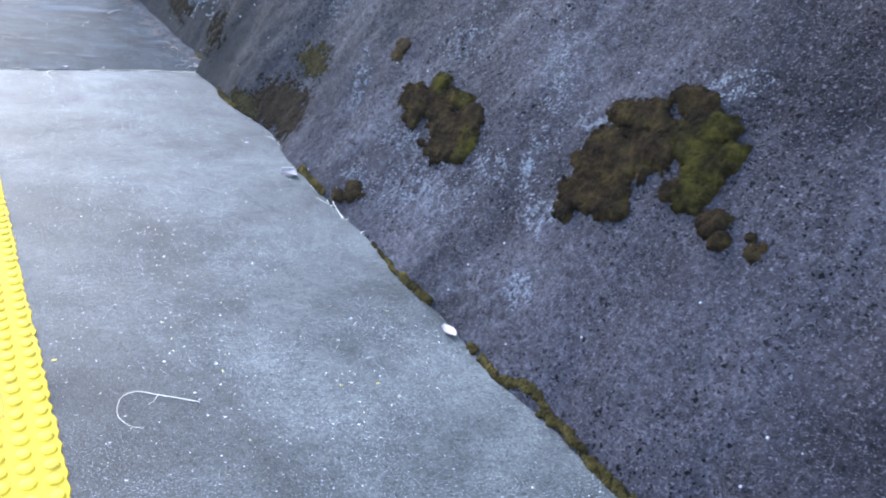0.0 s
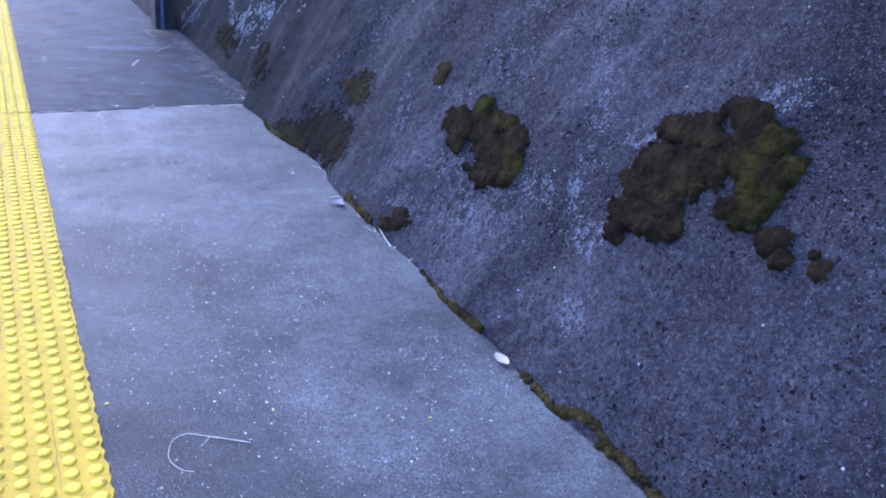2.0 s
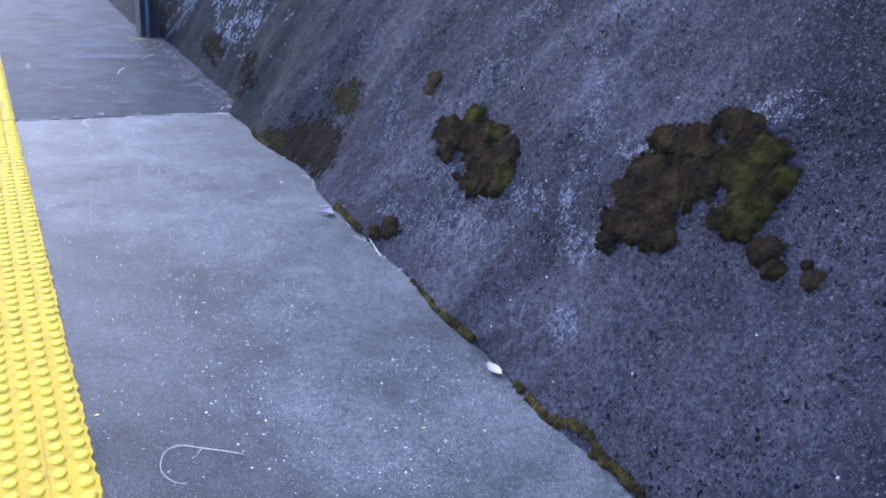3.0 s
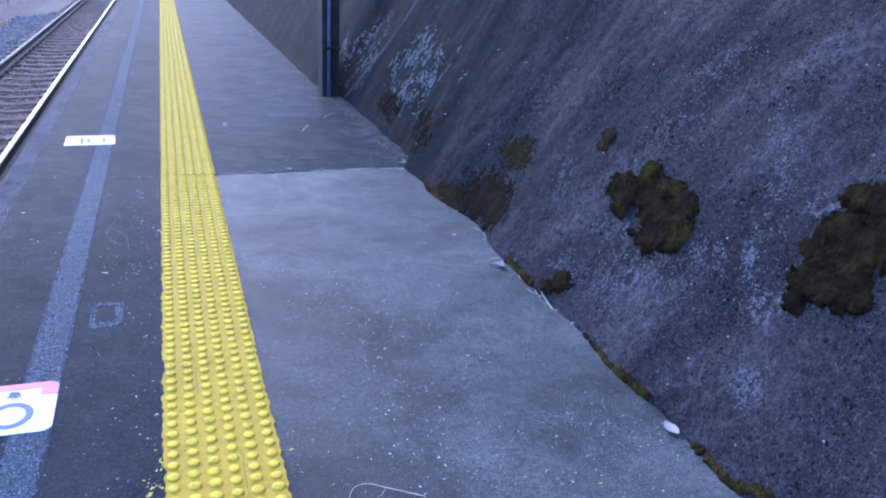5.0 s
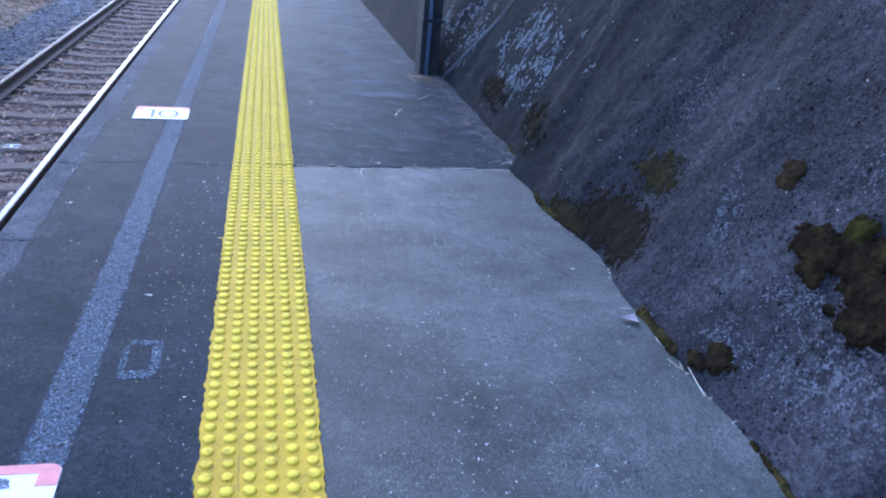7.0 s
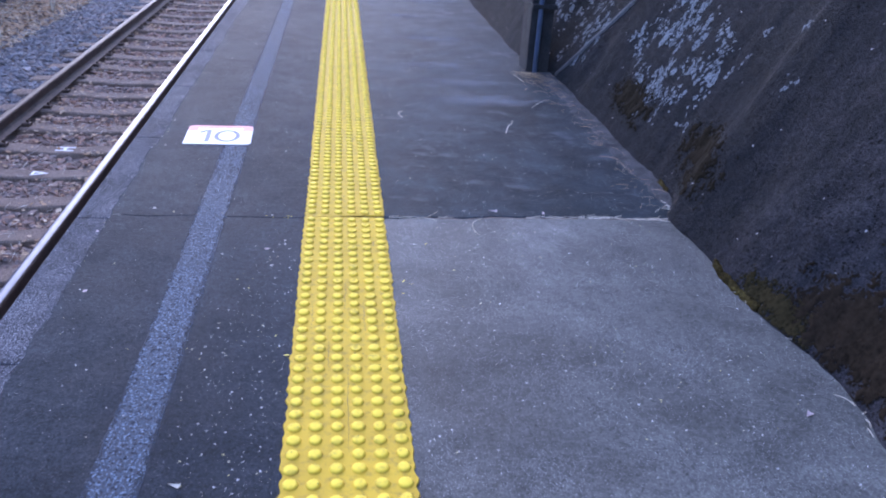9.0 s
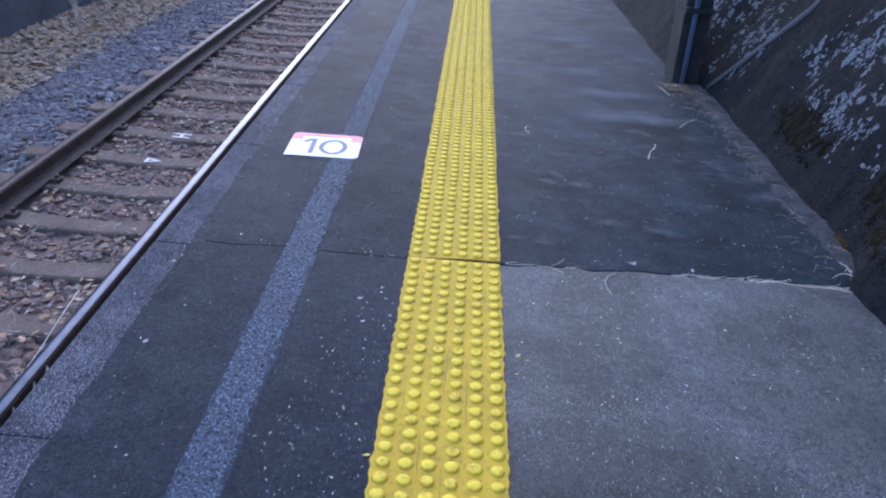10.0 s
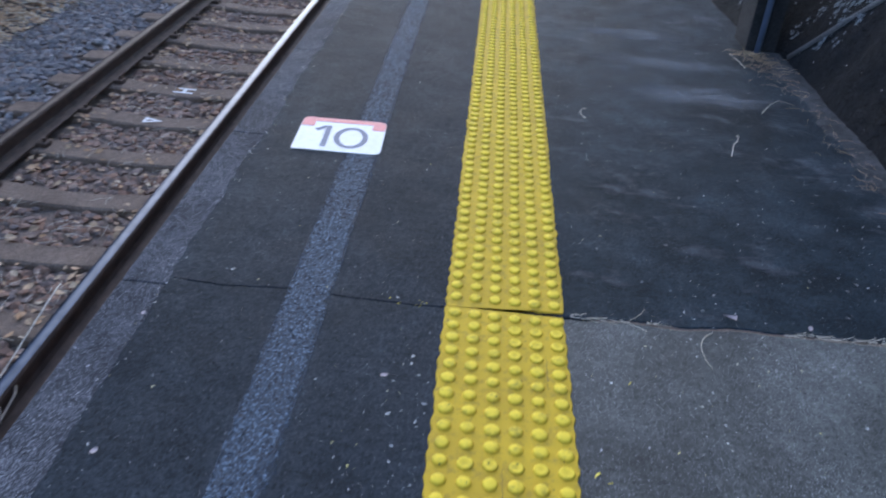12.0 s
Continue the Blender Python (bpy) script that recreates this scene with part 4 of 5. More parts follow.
bloom(-2.78, 0.42, 0.1, 0.06, 10, 420, 48, "faint pale patch between the mosses")

# ------------------------------------------------------------ post, rib and grit at the wall foot
post = tagged(new("post"), "dark concrete post with a blue pipe at the wall foot", "post")
bm = bmesh.new()
box(bm, 1.375, 1.53, 2.56, 2.80, -0.02, 2.6, 0.008)
part("shaft", bm, M["post"], post)
bm = bmesh.new()
tube(bm, [(1.43, 2.53, 0.0), (1.432, 2.53, 1.2), (1.43, 2.53, 2.55)], 0.016, 0.016, 10)
part("pipe", bm, M["pipe"], post, "thin blue grey pipe", True)
for z in (0.42, 1.3):
    bm = bmesh.new()
    box(bm, 1.368, 1.537, 2.508, 2.808, z, z + 0.03, 0.004)
    part("clamp_band", bm, M["post"], post, "dark steel band")

bm = bmesh.new()
pts = [(bank(y, z) + 0.004, y, z) for y, z in ((2.42, 0.02), (2.34, 0.12), (2.22, 0.27), (2.08, 0.42), (1.95, 0.58), (1.9, 0.8), (1.88, 1.2))]
tube(bm, pts, 0.016, 0.022, 8)
tagged(part("concrete_rib", bm, M["smooth"], None, "", True), "pale raised concrete rib running up the wall", "concrete rib")

n = 130
verts, faces = [], []
for i in range(n + 1):
    y = 0.03 + (2.52 - 0.03) * i / n
    a = 1.46 - 0.03 * min(1, y / 0.8) + 0.04 * n1(y * 4, 4) + 0.02 * n1(y * 21, 6)
    b = foot(y) + 0.02
    for k in range(7):
        u = k / 6
        x = a + (b - a) * u
        verts.append((x, y, -0.003 + (0.012 * math.sin(math.pi * min(1.0, u * 0.75)) + 0.009 * noise.noise(Vector((x * 30, y * 30, 0)))) * min(1.0, u * 4)))
    if i:
        faces += [((i - 1) * 7 + k, (i - 1) * 7 + k + 1, i * 7 + k + 1, i * 7 + k) for k in range(6)]
tagged(link_mesh("grit_band", verts, faces, M["grit"], None, True), "band of grey grit and soil along the wall foot", "grit", kind="stuff")

# sky sheen on the dark asphalt, painted as pale see-through patches
def make_sheen():
    m, n, l, b = material("painted pale sheen", 0.9, 0.0, 0.2)
    b.inputs["Base Color"].default_value = (0.23, 0.25, 0.27, 1)
    tc, ball, clear, blend, out = n.new("ShaderNodeTexCoord"), n.new("ShaderNodeTexGradient"), n.new("ShaderNodeBsdfTransparent"), n.new("ShaderNodeMixShader"), n["Material Output"]
    ball.gradient_type = "SPHERICAL"
    l.new(tc.outputs["Object"], ball.inputs["Vector"])
    place = coords(n, l)
    ragged = mix(n, l, 1.0, ball.outputs["Fac"], ramp(n, l, noise_tex(n, l, coords(n, l, (0.6, 1.5, 1)), 9, 6, 0.75), [(0.38, 0.0), (0.62, 1.6)]), "MULTIPLY")
    grain = ramp(n, l, noise_tex(n, l, place, 90, 5, 0.8), [(0.4, 0.25), (0.62, 1.0)])
    fade = mix(n, l, 1.0, ramp(n, l, ragged, [(0.05, 0.0), (0.75, 0.62)]), grain, "MULTIPLY")
    l.new(fade, blend.inputs[0])
    l.new(clear.outputs[0], blend.inputs[1])
    l.new(b.outputs[0], blend.inputs[2])
    l.new(blend.outputs[0], out.inputs["Surface"])
    return m


M["film"] = make_sheen()
# each ellipse is a painted streak of reflected sky across the platform
for x, y, a, b in ((0.95, 1.75, 0.38, 0.16), (0.82, 2.66, 0.36, 0.14), (0.85, 3.6, 0.4, 0.16), (1.0, 5.5, 0.4, 0.22), (0.95, 7.8, 0.4, 0.3), (1.06, 1.78, 0.34, 0.17), (0.7, 4.6, 0.3, 0.12), (0.8, 6.6, 0.45, 0.2), (0.9, 2.2, 0.4, 0.14)):
    ob = link_mesh("sheen_patch", [(1.05 * math.cos(k * math.tau / 28), 1.05 * math.sin(k * math.tau / 28), 0) for k in range(28)], [tuple(range(28))], M["film"])
    ob.location, ob.scale = (x, y, 0.0012 if x < 1 else 0.0017), (a, b, 1)
    tagged(ob, "pale sky sheen painted on dark asphalt", "dust", "dust films on the platform", "stuff")

# dirt under the open crack
n = 60
verts, faces = [], []
for i in range(n + 1):
    x = -0.71 + 2.2 * i / n
    d = -0.012 if x < 0.36 else -0.0035
    verts += [(x, crack(x) - 0.012, d), (x, crack(x) + 0.012, d + 0.002 * n1(x * 40, 1))]
    if i:
        faces.append((2 * i - 2, 2 * i - 1, 2 * i + 1, 2 * i))
tagged(link_mesh("crack_dirt", verts, faces, M["soil"]), "brown dirt settled in the platform crack", "dirt", kind="stuff")


# ------------------------------------------------------------ straws, twigs, petals
def straws(name, places, lengths, radius, mat, label, seed, flat=0.35, aim=None):
    rg = random.Random(seed)
    bm = bmesh.new()
    for x, y, z in places:
        a, ln = rg.uniform(0, math.tau) if aim is None else aim + rg.gauss(0, 0.22), rg.uniform(*lengths)
        bend = rg.uniform(-0.9, 0.9)
        pts = []
        px, py = x, y
        for k in range(4):
            pts.append((px, py, z + radius + ln * flat * (k / 3) * (1 - k / 3) * rg.uniform(0.2, 1.0)))
            px += ln / 3 * math.cos(a + bend * k / 3)
            py += ln / 3 * math.sin(a + bend * k / 3)
        tube(bm, pts, radius, radius * 0.6, 4)
    return tagged(part(name, bm, mat), label, "dry grass", kind="stuff")


rg = random.Random(77)
straws("dry_grass", [(1.40 + rg.gauss(0, 0.05), 2.5 - abs(rg.gauss(0, 0.22)), 0.008) for _ in range(170)] + [(1.44 + rg.gauss(0, 0.04), rg.uniform(0.05, 2.4), 0.012) for _ in range(90)], (0.02, 0.09), 0.0006, M["litter"], "dry brown grass stems lying on grit by the post", 5)
straws("dry_grass", [(x, crack(x) + rg.gauss(0, 0.006), 0.0) for x in [rg.uniform(0.31, 0.52) for _ in range(14)] + [rg.uniform(0.85, 1.5) for _ in range(60)]], (0.02, 0.08), 0.0009, M["straw"], "thin dry grass caught in the platform crack", 6, 0.05, 0.0)
straws("dry_grass", [(1.5 + rg.gauss(0, 0.02), 0.08 + rg.gauss(0, 0.04), 0.01) for _ in range(22)], (0.03, 0.1), 0.0011, M["straw"], "small tuft of dry grass at the crack end", 7, 0.9)
straws("dry_grass", [(foot(y) - 0.01, y, 0.004) for y in [rg.uniform(-2.4, -0.5) for _ in range(16)]], (0.02, 0.07), 0.0012, M["straw"], "few dry stems along the wall foot", 8)


def flow(pts, k=5):
    """A smooth line through the points."""
    p = [Vector(q) for q in pts]
    p = [2 * p[0] - p[1]] + p + [2 * p[-1] - p[-2]]
    out = []
    for a, b, c, d in zip(p, p[1:], p[2:], p[3:]):
        for i in range(k):
            t = i / k
            out.append(0.5 * (2 * b + (c - a) * t + (2 * a - 5 * b + 4 * c - d) * t * t + (3 * b - a - 3 * c + d) * t ** 3))
    return out + [p[-2]]


def line_thing(name, pts, r0, r1, mat, label, cat, sides=6):
    bm = bmesh.new()
    tube(bm, flow(pts), r0, r1, sides)
    return tagged(part(name, bm, mat, None, "", True), label, cat)


s = tagged(new("root_thread"), "thin curled pale root lying on asphalt", "root")
bm = bmesh.new()
tube(bm, flow([(0.62, -3.215, 0.003), (0.575, -3.185, 0.004), (0.53, -3.155, 0.004), (0.49, -3.13, 0.004), (0.455, -3.14, 0.004), (0.435, -3.18, 0.003), (0.432, -3.22, 0.003), (0.45, -3.26, 0.003), (0.475, -3.275, 0.002)]), 0.0012, 0.0005, 5)
part("stem", bm, M["straw"], s, "", True)
bm = bmesh.new()
tube(bm, flow([(0.535, -3.157, 0.003), (0.52, -3.178, 0.003), (0.505, -3.188, 0.002)]), 0.0008, 0.0004, 5)
part("side_root", bm, M["straw"], s, "", True)
line_thing("twig", [(0.98, 1.12, 0.004), (1.005, 1.21, 0.007), (1.015, 1.235, 0.008), (1.035, 1.27, 0.006), (1.048, 1.31, 0.007), (1.046, 1.33, 0.005)], 0.0014, 0.001, M["straw"], "bent pale twig lying on dark asphalt", "twig")
line_thing("twig", [(1.22, 1.62, 0.004), (1.29, 1.74, 0.006), (1.34, 1.79, 0.008)], 0.0012, 0.0007, M["straw"], "thin straight dry twig on the platform", "twig")
line_thing("twig", [(1.30, 2.24, 0.003), (1.285, 2.36, 0.006), (1.27, 2.44, 0.004)], 0.0016, 0.001, M["straw"], "short pale twig near the post", "twig")
line_thing("curled_stem", [(0.67, -0.03, 0.003), (0.642, -0.06, 0.006), (0.628, -0.1, 0.005), (0.63, -0.145, 0.003), (0.64, -0.175, 0.002)], 0.0016, 0.0008, M["straw"], "thin curled grass stem by the crack", "grass stem")
line_thing("curled_stem", [(0.46, 1.36, 0.003), (0.445, 1.4, 0.004), (0.45, 1.45, 0.004), (0.47, 1.47, 0.003)], 0.0014, 0.0008, M["straw"], "small curled hair-thin stem on asphalt", "grass stem")
line_thing("dead_stem", [(-1.86, 1.46, -1.13), (-1.83, 1.38, -1.09), (-1.80, 1.15, -1.08), (-1.785, 0.8, -1.12), (-1.79, 0.4, -1.17)], 0.004, 0.003, M["straw"], "long bent dead plant stem beside the rail", "plant stem")
line_thing("twig", [(foot(-2.2) - 0.012, -2.21, 0.003), (foot(-2.14) - 0.004, -2.14, 0.008), (foot(-2.07) + 0.006, -2.07, 0.016)], 0.0022, 0.0012, M["straw"], "pale twig leaning on the wall foot", "twig")


def petal(x, y, z, ln, w, turn, tilt, label, torn=False, mat="leaf"):
    """A small cupped leaf: pointed oval with a raised rim; torn: half of one, a point at one end and cut off straight at the other."""
    verts, faces = [], []
    n = 8
    for i in range(n + 1):
        u = i / n
        h = w * (0.08 + 0.92 * u ** 1.3) / 2 if torn else w * math.sin(math.pi * min(1, u * 0.92 + 0.06)) ** 0.8 / 2
        for k in (-1, -0.5, 0, 0.5, 1):
            verts.append((ln * (u - 0.5), h * k, 0.004 + 0.12 * w * k * k + 0.1 * ln * (u - 0.5) ** 2))
        if i:
            faces += [((i - 1) * 5 + j, (i - 1) * 5 + j + 1, i * 5 + j + 1, i * 5 + j) for j in range(4)]
    ob = link_mesh("fallen_leaf", verts, faces, M[mat], None, True)
    ob.matrix_basis = pose(x, y, z, tilt, 0, turn)
    return tagged(ob, label, "leaf", "fallen leaves at the wall foot")


petal(1.402, -3.09, 0.006, 0.066, 0.034, 94, -10, "pale pinkish white fallen leaf at the wall foot")
petal(1.385, -1.732, 0.002, 0.07, 0.075, -8, 0, "pale triangular torn leaf on asphalt", True)
petal(-0.675, -1.596, 0.003, 0.05, 0.022, 15, 10, "curled pale yellow leaf at the asphalt edge", False, "straw")
petal(-0.217, -1.517, 0.002, 0.026, 0.014, -20, 8, "small yellowish leaf fragment on dark asphalt", True, "straw")
petal(1.33, -1.308, 0.002, 0.03, 0.02, 40, 6, "small pale leaf fragment near the wall", True)
petal(0.73, 0.045, 0.002, 0.034, 0.02, -15, 6, "pale dry leaf fragment above the crack", True)
petal(-0.627, -0.64, 0.002, 0.017, 0.012, 60, 0, "tiny white petal on dark asphalt")
petal(-0.115, -0.329, 0.002, 0.018, 0.012, 20, 0, "tiny white petal on dark asphalt")
petal(-0.703, -0.197, 0.002, 0.014, 0.01, 80, 0, "tiny white petal on dark asphalt")
petal(0.93, 0.03, 0.002, 0.022, 0.012, 70, 6, "small pale dry leaf above the crack")


def chips(name, spots, mat, label, seed):
    """Tiny flakes and grit, each a small bent chip."""
    rg = random.Random(seed)
    verts, faces = [], []
    for x, y, r in spots:
        o, a = len(verts), rg.uniform(0, math.tau)
        e = rg.uniform(0.2, 0.65)
        for k in range(5):
            b = a + k * math.tau / 5
            q = r * rg.uniform(0.35, 1.45)
            u, w = q * math.cos(b), q * e * math.sin(b)
            verts.append((x + u * math.cos(a) - w * math.sin(a), y + u * math.sin(a) + w * math.cos(a), 0.0005 + rg.uniform(0, 0.3) * r))
        verts.append((x, y, 0.001 + 0.2 * r))
        faces += [(o + k, o + (k + 1) % 5, o + 5) for k in range(5)]
    return tagged(link_mesh(name, verts, faces, mat), label, "debris", kind="stuff")


spots = []
for _ in range(6500):
    x, y = rg.uniform(0.33, 1.42), rg.uniform(-4.3, 3.0)
    if y > 0 and rg.random() < 0.65:
        continue
    if noise.noise(Vector((x * 2.2, y * 2.2, 4))) + rg.uniform(-0.35, 0.35) > 0.0:
        spots.append((x, y, 0.0014 + 0.0032 * rg.random() ** 3))
for _ in range(330):
    spots.append((rg.gauss(-0.14, 0.07), rg.gauss(-1.05, 0.45), 0.001 + 0.0038 * rg.random() ** 3.2))
for _ in range(420):
    spots.append((rg.gauss(0.69, 0.07), rg.uniform(-3.5, -1.6), 0.0016 + 0.004 * rg.random() ** 3))
for _ in range(420):
    x = rg.uniform(-0.7, -0.01)
    spots.append((x, rg.uniform(-3.4, 3.5), 0.0012 + 0.0036 * rg.random() ** 4))
for _ in range(240):
    spots.append((-0.012 - abs(rg.gauss(0, 0.05)), rg.uniform(-3.0, -0.2), 0.001 + 0.0055 * rg.random() ** 5))
for _ in range(130):
    spots.append((-0.7 + rg.gauss(0, 0.014), rg.uniform(-1.6, 2.5), 0.0012 + 0.004 * rg.random() ** 4))
chips("platform_grit", spots, M["chips"], "tiny pale grit and petals scattered on the platform", 9)
spots = [(rg.uniform(0.95, 1.4), rg.uniform(0.1, 1.1), rg.uniform(0.002, 0.011)) for _ in range(60)] + [(rg.uniform(0.6, 1.2), rg.uniform(0.1, 0.9), rg.uniform(0.004, 0.01)) for _ in range(10)]
chips("dust_flake", spots, M["dust"], "grey flakes of dust on the dark asphalt", 10)
spots = [(0.0 - abs(rg.gauss(0.02, 0.02)), -3.0 + rg.gauss(0, 0.07), rg.uniform(0.003, 0.008)) for _ in range(26)] + [(0.33, -2.93, 0.009), (-0.012, -1.0, 0.008), (0.335, -0.558, 0.009), (0.36, -0.575, 0.006), (0.436, -0.262, 0.007), (0.33, -0.64, 0.007), (0.98, -3.25, 0.007), (1.08, -3.27, 0.007), (-0.28, -2.9, 0.006)] + [(rg.uniform(-0.17, -0.005), crack(-0.1) + rg.gauss(0, 0.012), rg.uniform(0.0015, 0.004)) for _ in range(9)]
chips("paint_flake", spots, M["bar"], "yellow flakes broken from the tactile strip", 11)

# ------------------------------------------------------------ rail joint with bond cables
joint = tagged(new("rail_joint"), "bolted steel fishplate with black bond cables on the rail", "rail joint")
for side in (-1, 1):
    bm = bmesh.new()
    box(bm, side * 0.0085, side * 0.026, -0.28, 0.28, -0.125, -0.045, 0.004)
    plate = part("fishplate", bm, M["rust"], joint)
    for k in (-0.21, -0.07, 0.07, 0.21):
        bm = bmesh.new()
        bmesh.ops.create_cone(bm, cap_ends=True, segments=6, radius1=0.018, radius2=0.018, depth=0.022, matrix=pose(side * 0.036, k, -0.085, 0, 90, 0))
        part("bolt", bm, M["rust"], plate, "rusted bolt head")
for k, (a, b, c) in enumerate(((-0.35, 0.38, 0.0), (-0.2, 0.5, 0.03), (-0.45, 0.2, -0.03))):
    bm = bmesh.new()
    tube(bm, [(0.034, a, -0.03), (0.06, a + 0.06, -0.05 + c), (0.09, (a + b) / 2, -0.075 + c), (0.065, b - 0.06, -0.05 + c), (0.034, b, -0.03)], 0.008, 0.008, 7)
    part("bond_cable", bm, M["cable"], joint, "black rubber cable", True)
joint.location = (X_NEAR, 0.12, RAIL_Z)

# ------------------------------------------------------------ ballast
def stones(name, spots, mat, seed, parent=None):
    rg = np.random.RandomState(seed)
    k = len(ROCK_V)
    verts, faces = [], []
    for i, (x, y, z, r) in enumerate(spots):
        v = ROCK_V * rg.uniform(0.45, 1.4, (k, 1)) * r * np.array([rg.uniform(0.8, 1.5), rg.uniform(0.6, 1.1), rg.uniform(0.5, 0.85)])
        a = rg.uniform(0, math.tau)
        c, s = math.cos(a), math.sin(a)
        v = np.stack([v[:, 0] * c - v[:, 1] * s + x, v[:, 0] * s + v[:, 1] * c + y, v[:, 2] + z], 1)
        o = i * k
        verts += v.tolist()
        faces += [(p + o, q + o, t + o) for p, q, t in ROCK_F]
    return link_mesh(name, verts, faces, mat, parent)


def free_spot(x, y):
    if min(abs(x - X_NEAR), abs(x - X_FAR)) < 0.085:
        return False
    k = round((y - SLEEPER_Y0) / SLEEPER_D)
    return not (abs(x - XC) < 1.03 and abs(y - SLEEPER_Y0 - k * SLEEPER_D) < 0.105)


inner_spots, outer_spots, singles = [], [], []
rg = random.Random(41)
for y0, y1, dens, r0, r1 in ((BACK, -1.5, 330, 0.02, 0.038), (-1.5, 7.0, 620, 0.016, 0.034), (7.0, 14.0, 380, 0.02, 0.04), (14.0, 26.0, 150, 0.025, 0.05)):
    for _ in range(int((y1 - y0) * 3.55 * dens)):
        x, y = rg.uniform(-4.45, -0.9), rg.uniform(y0, y1)
        if not free_spot(x, y):
            continue
        r = rg.uniform(r0, r1)
        if x < X_FAR - 0.09:
            outer_spots.append((x, y, bed(x, y) + r * 0.3 + rg.uniform(0, 0.035) * (x > -3.4), r * 1.12))
        elif -2.62 < x < -1.78 and 1.2 < y < 2.6 and len(singles) < 290:
            singles.append((x, y, bed(x, y) + r * 0.3, r))
        else:
            inner_spots.append((x, y, bed(x, y) + r * 0.3, r))
ballast = tagged(new("ballast"), "brown and grey crushed stone ballast between sleepers", "ballast", kind="stuff")
tagged(stones("ballast_rest", inner_spots, M["stone"], 1, ballast), kind="stuff")
tagged(stones("shoulder_ballast", outer_spots, M["stone_grey"], 2), "blue grey crushed stone ballast on the track shoulder", "ballast", kind="stuff")


# ------------------------------------------------------------ leaf litter and growth beyond the track
def leaves(name, spots, mat, label, seed):
    rg = random.Random(seed)
    verts, faces = [], []
    for x, y, z, r in spots:
        o = len(verts)
        m = pose(x, y, z, rg.uniform(-22, 22), rg.uniform(-22, 22), rg.uniform(0, 360))
        w, c = r * rg.uniform(0.4, 0.8), r * rg.uniform(-0.15, 0.25)
        for p in ((-r, 0, 0), (-r * 0.2, w, c), (r * 0.5, w * 0.7, c), (r, 0, 0.1 * r), (r * 0.5, -w * 0.7, c), (-r * 0.2, -w, c), (0.1 * r, 0, 0)):
            verts.append(tuple(m @ Vector(p)))
        faces += [(o, o + 6, o + 1), (o + 1, o + 6, o + 2), (o + 2, o + 6, o + 3), (o + 3, o + 6, o + 4), (o + 4, o + 6, o + 5), (o + 5, o + 6, o)]
    return tagged(link_mesh(name, verts, faces, mat), label, "leaf litter", kind="stuff")


leaves("leaf_litter", [(rg.uniform(-5.12, -4.3) - 0.05 * rg.random() + 0.05 * rg.random(), y, 0, rg.uniform(0.02, 0.05)) for y in [rg.uniform(-6.0, 24.0) for _ in range(14000)]], M["litter"], "tan and brown dry leaves heaped beside the ballast", 3)
ob = bpy.data.objects["leaf_litter"]
for v in ob.data.vertices:
    v.co.z += bed(v.co.x, v.co.y) + 0.03
leaves("leaf_litter", [(x, y, bed(x, y) + 0.05, rg.uniform(0.012, 0.032)) for x, y in [(rg.choice((rg.uniform(-2.65, -1.75), rg.gauss(-2.62, 0.07), rg.gauss(-1.82, 0.07))), rg.uniform(-0.5, 14)) for _ in range(1700)]], M["litter"], "small dry leaves scattered between the rails", 4)


straws("dry_grass", [(x, y, bed(x, y) + 0.05) for x, y in [(rg.uniform(-5.05, -4.2), rg.uniform(1.0, 14.0)) for _ in range(900)]], (0.08, 0.3), 0.0028, M["straw"], "pale dry grass lying over the leaf litter", 15, 0.3)
straws("dry_grass", [(x, y, bed(x, y) + 0.045) for x, y in [(rg.uniform(-2.65, -1.75), rg.uniform(0.5, 8.0)) for _ in range(260)]], (0.04, 0.14), 0.0016, M["straw"], "thin dry stems lying among the ballast", 16, 0.3)


def weed(x, y, height, seed, label, mat, count=7):
    """Dead stems that fan out from one root, each with a few side twigs."""
    rg = random.Random(seed)
    w = new("dry_weed")
    z0 = bed(x, y)
    for _ in range(count):
        bm = bmesh.new()
        a, lean, h = rg.uniform(0, math.tau), rg.uniform(0.05, 0.5), height * rg.uniform(0.5, 1)
        pts = [(lean * h * t * t * math.cos(a) + 0.02 * rg.uniform(-1, 1), lean * h * t * t * math.sin(a), h * t) for t in (0, 0.25, 0.5, 0.75, 1)]
        tube(bm, pts, 0.007, 0.002, 4)
        for _ in range(4):
            t = rg.uniform(0.35, 0.95)
            b, q = rg.uniform(0, math.tau), h * rg.uniform(0.1, 0.3)
            p = Vector((lean * h * t * t * math.cos(a), lean * h * t * t * math.sin(a), h * t))
            tube(bm, [p, p + Vector((math.cos(b) * q * 0.6, math.sin(b) * q * 0.6, q * 0.3)), p + Vector((math.cos(b) * q, math.sin(b) * q, q * 0.7))], 0.003, 0.001, 3)
        part("stem", bm, mat, w)
    w.location = (x, y, z0 - 0.02)
    return tagged(w, label, "weed", "dry weeds beside the track")


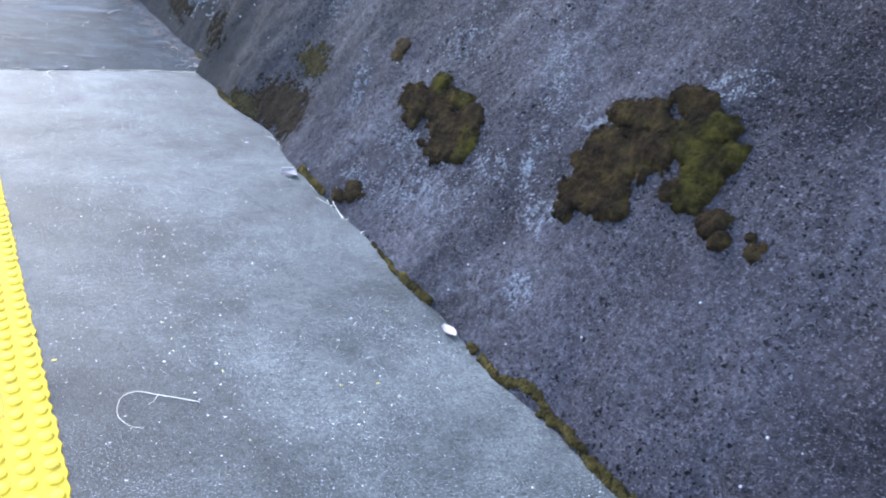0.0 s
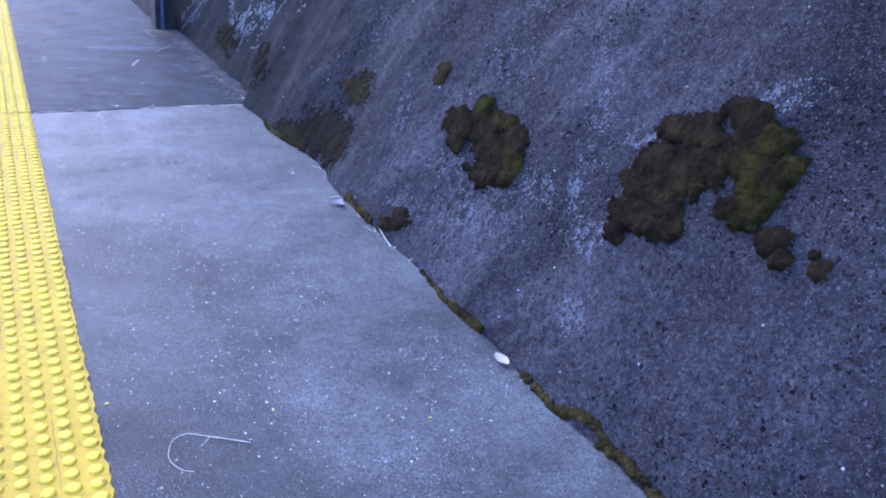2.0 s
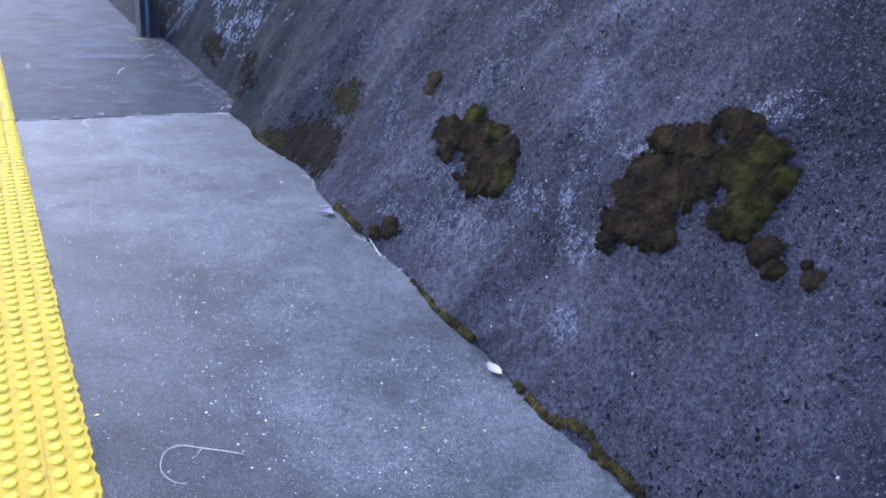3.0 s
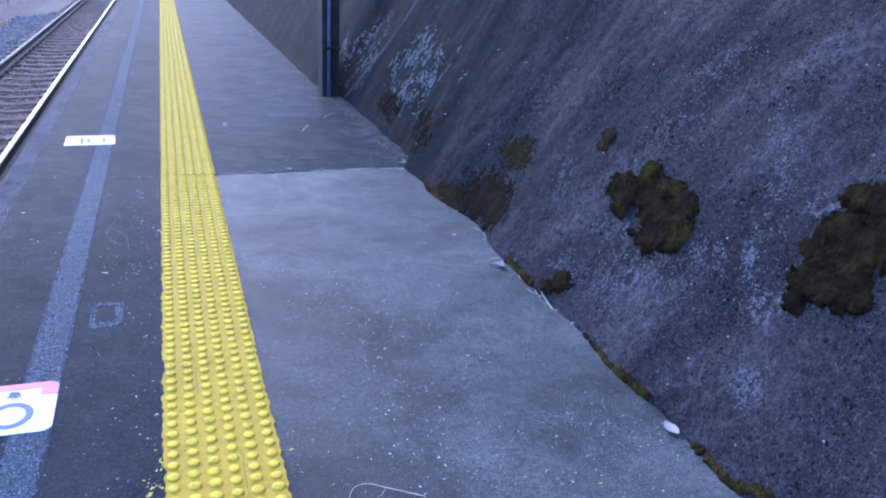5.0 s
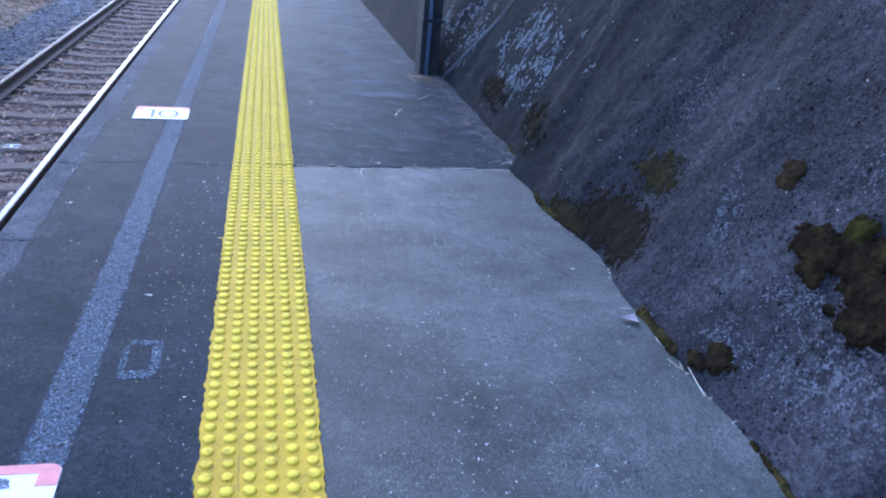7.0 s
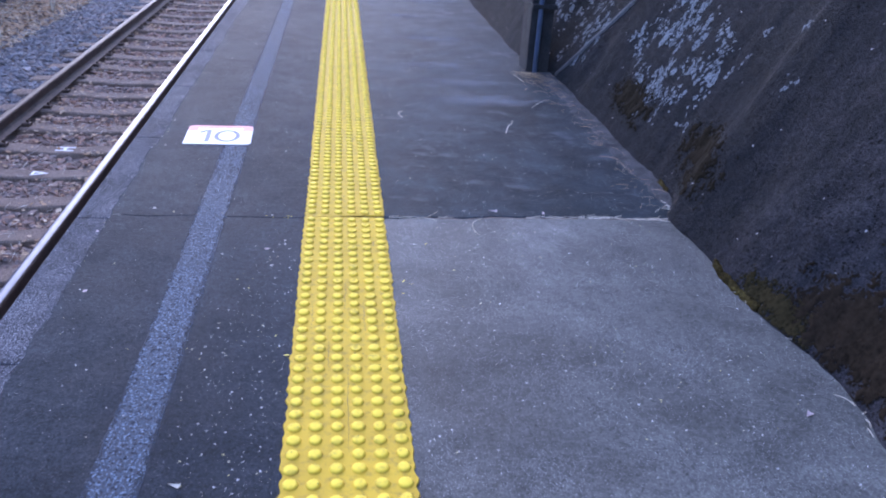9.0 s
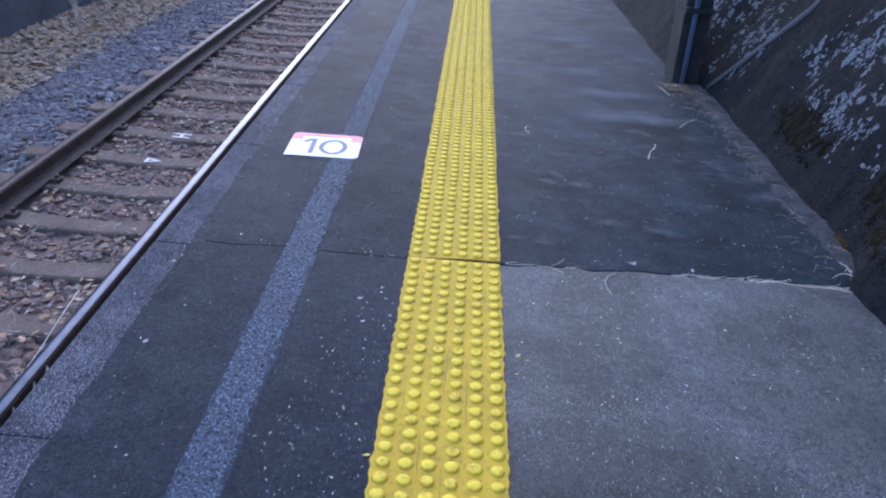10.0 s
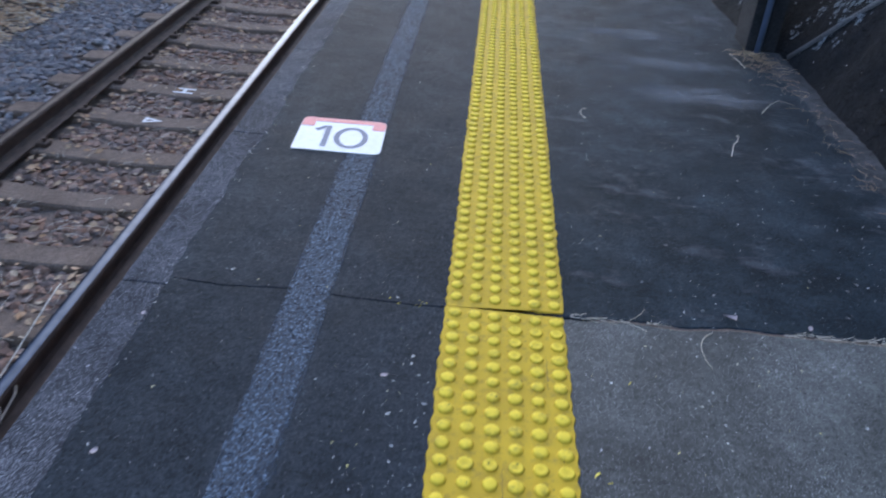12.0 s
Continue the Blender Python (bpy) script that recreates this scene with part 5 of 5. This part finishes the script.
for i, (x, y, h) in enumerate(((-5.0, 6.4, 0.5), (-4.75, 5.2, 0.35), (-4.9, 8.3, 0.8), (-4.55, 9.4, 0.7), (-4.95, 10.4, 0.9), (-4.5, 11.6, 0.8), (-5.0, 4.4, 0.3))):
    weed(x, y, h, 50 + i, "dead pale weed stems standing in leaf litter", M["straw"])
for i in range(16):
    x, y = rg.uniform(-6.5, -4.5), 13.3 + i * 1.1
    weed(x, y, rg.uniform(0.9, 1.8), 80 + i, "dry brown bush beside the railway line", M["brush"], 14)

bar = tagged(new("marker_bar"), "short yellow painted bar on a post beside the wall", "marker")
bm = bmesh.new()
box(bm, -5.12, -4.62, 9.96, 10.02, -0.62, -0.56, 0.008)
part("rail", bm, M["bar"], bar, "yellow painted bar")
bm = bmesh.new()
box(bm, -5.07, -5.01, 9.97, 10.01, bed(-5.04, 10) - 0.05, -0.55, 0.006)
part("upright", bm, M["rust"], bar, "rusted upright")

# ------------------------------------------------------------ repeated pieces
coping = tagged(new("coping"), "row of speckled concrete coping blocks at the platform edge", "coping", kind="structure")
BLOCK = 0.97
bm = bmesh.new()
box(bm, -0.815, -0.66, -BLOCK / 2 + 0.0015, BLOCK / 2 - 0.0015, -0.35, -0.004, 0.006)
piece = part("coping_block", bm, M["coping"], coping)
me = piece.data
piece.location.y = -0.055 - BLOCK / 2
y = -0.055 + BLOCK / 2
places = [-0.055 - BLOCK * (k + 0.5) for k in range(1, 10)] + [-0.055 + BLOCK * (k + 0.5) for k in range(43)]
for y in places:
    ob = new("coping_block", me)
    ob.parent = coping
    ob.location.y = y

for x, y, k in near_domes:
    ob = new("dome", DOME_MESH[k])
    ob.parent = strip
    ob.location = (x, y, 0.0045)

rg = np.random.RandomState(12)
STONE_MESH = []
for i in range(12):
    v = ROCK_V * rg.uniform(0.45, 1.4, (len(ROCK_V), 1)) * np.array([rg.uniform(0.8, 1.3), rg.uniform(0.7, 1.2), rg.uniform(0.55, 0.9)])
    me = bpy.data.meshes.new("stone")
    me.from_pydata(v.tolist(), [], ROCK_F)
    me.materials.append(M["stone"])
    STONE_MESH.append(me)
for x, y, z, r in singles:
    ob = new("stone", STONE_MESH[rg.randint(12)])
    ob.parent = ballast
    ob.matrix_basis = pose(x, y, z, 0, 0, rg.uniform(0, 360)) @ Matrix.Scale(r, 4)
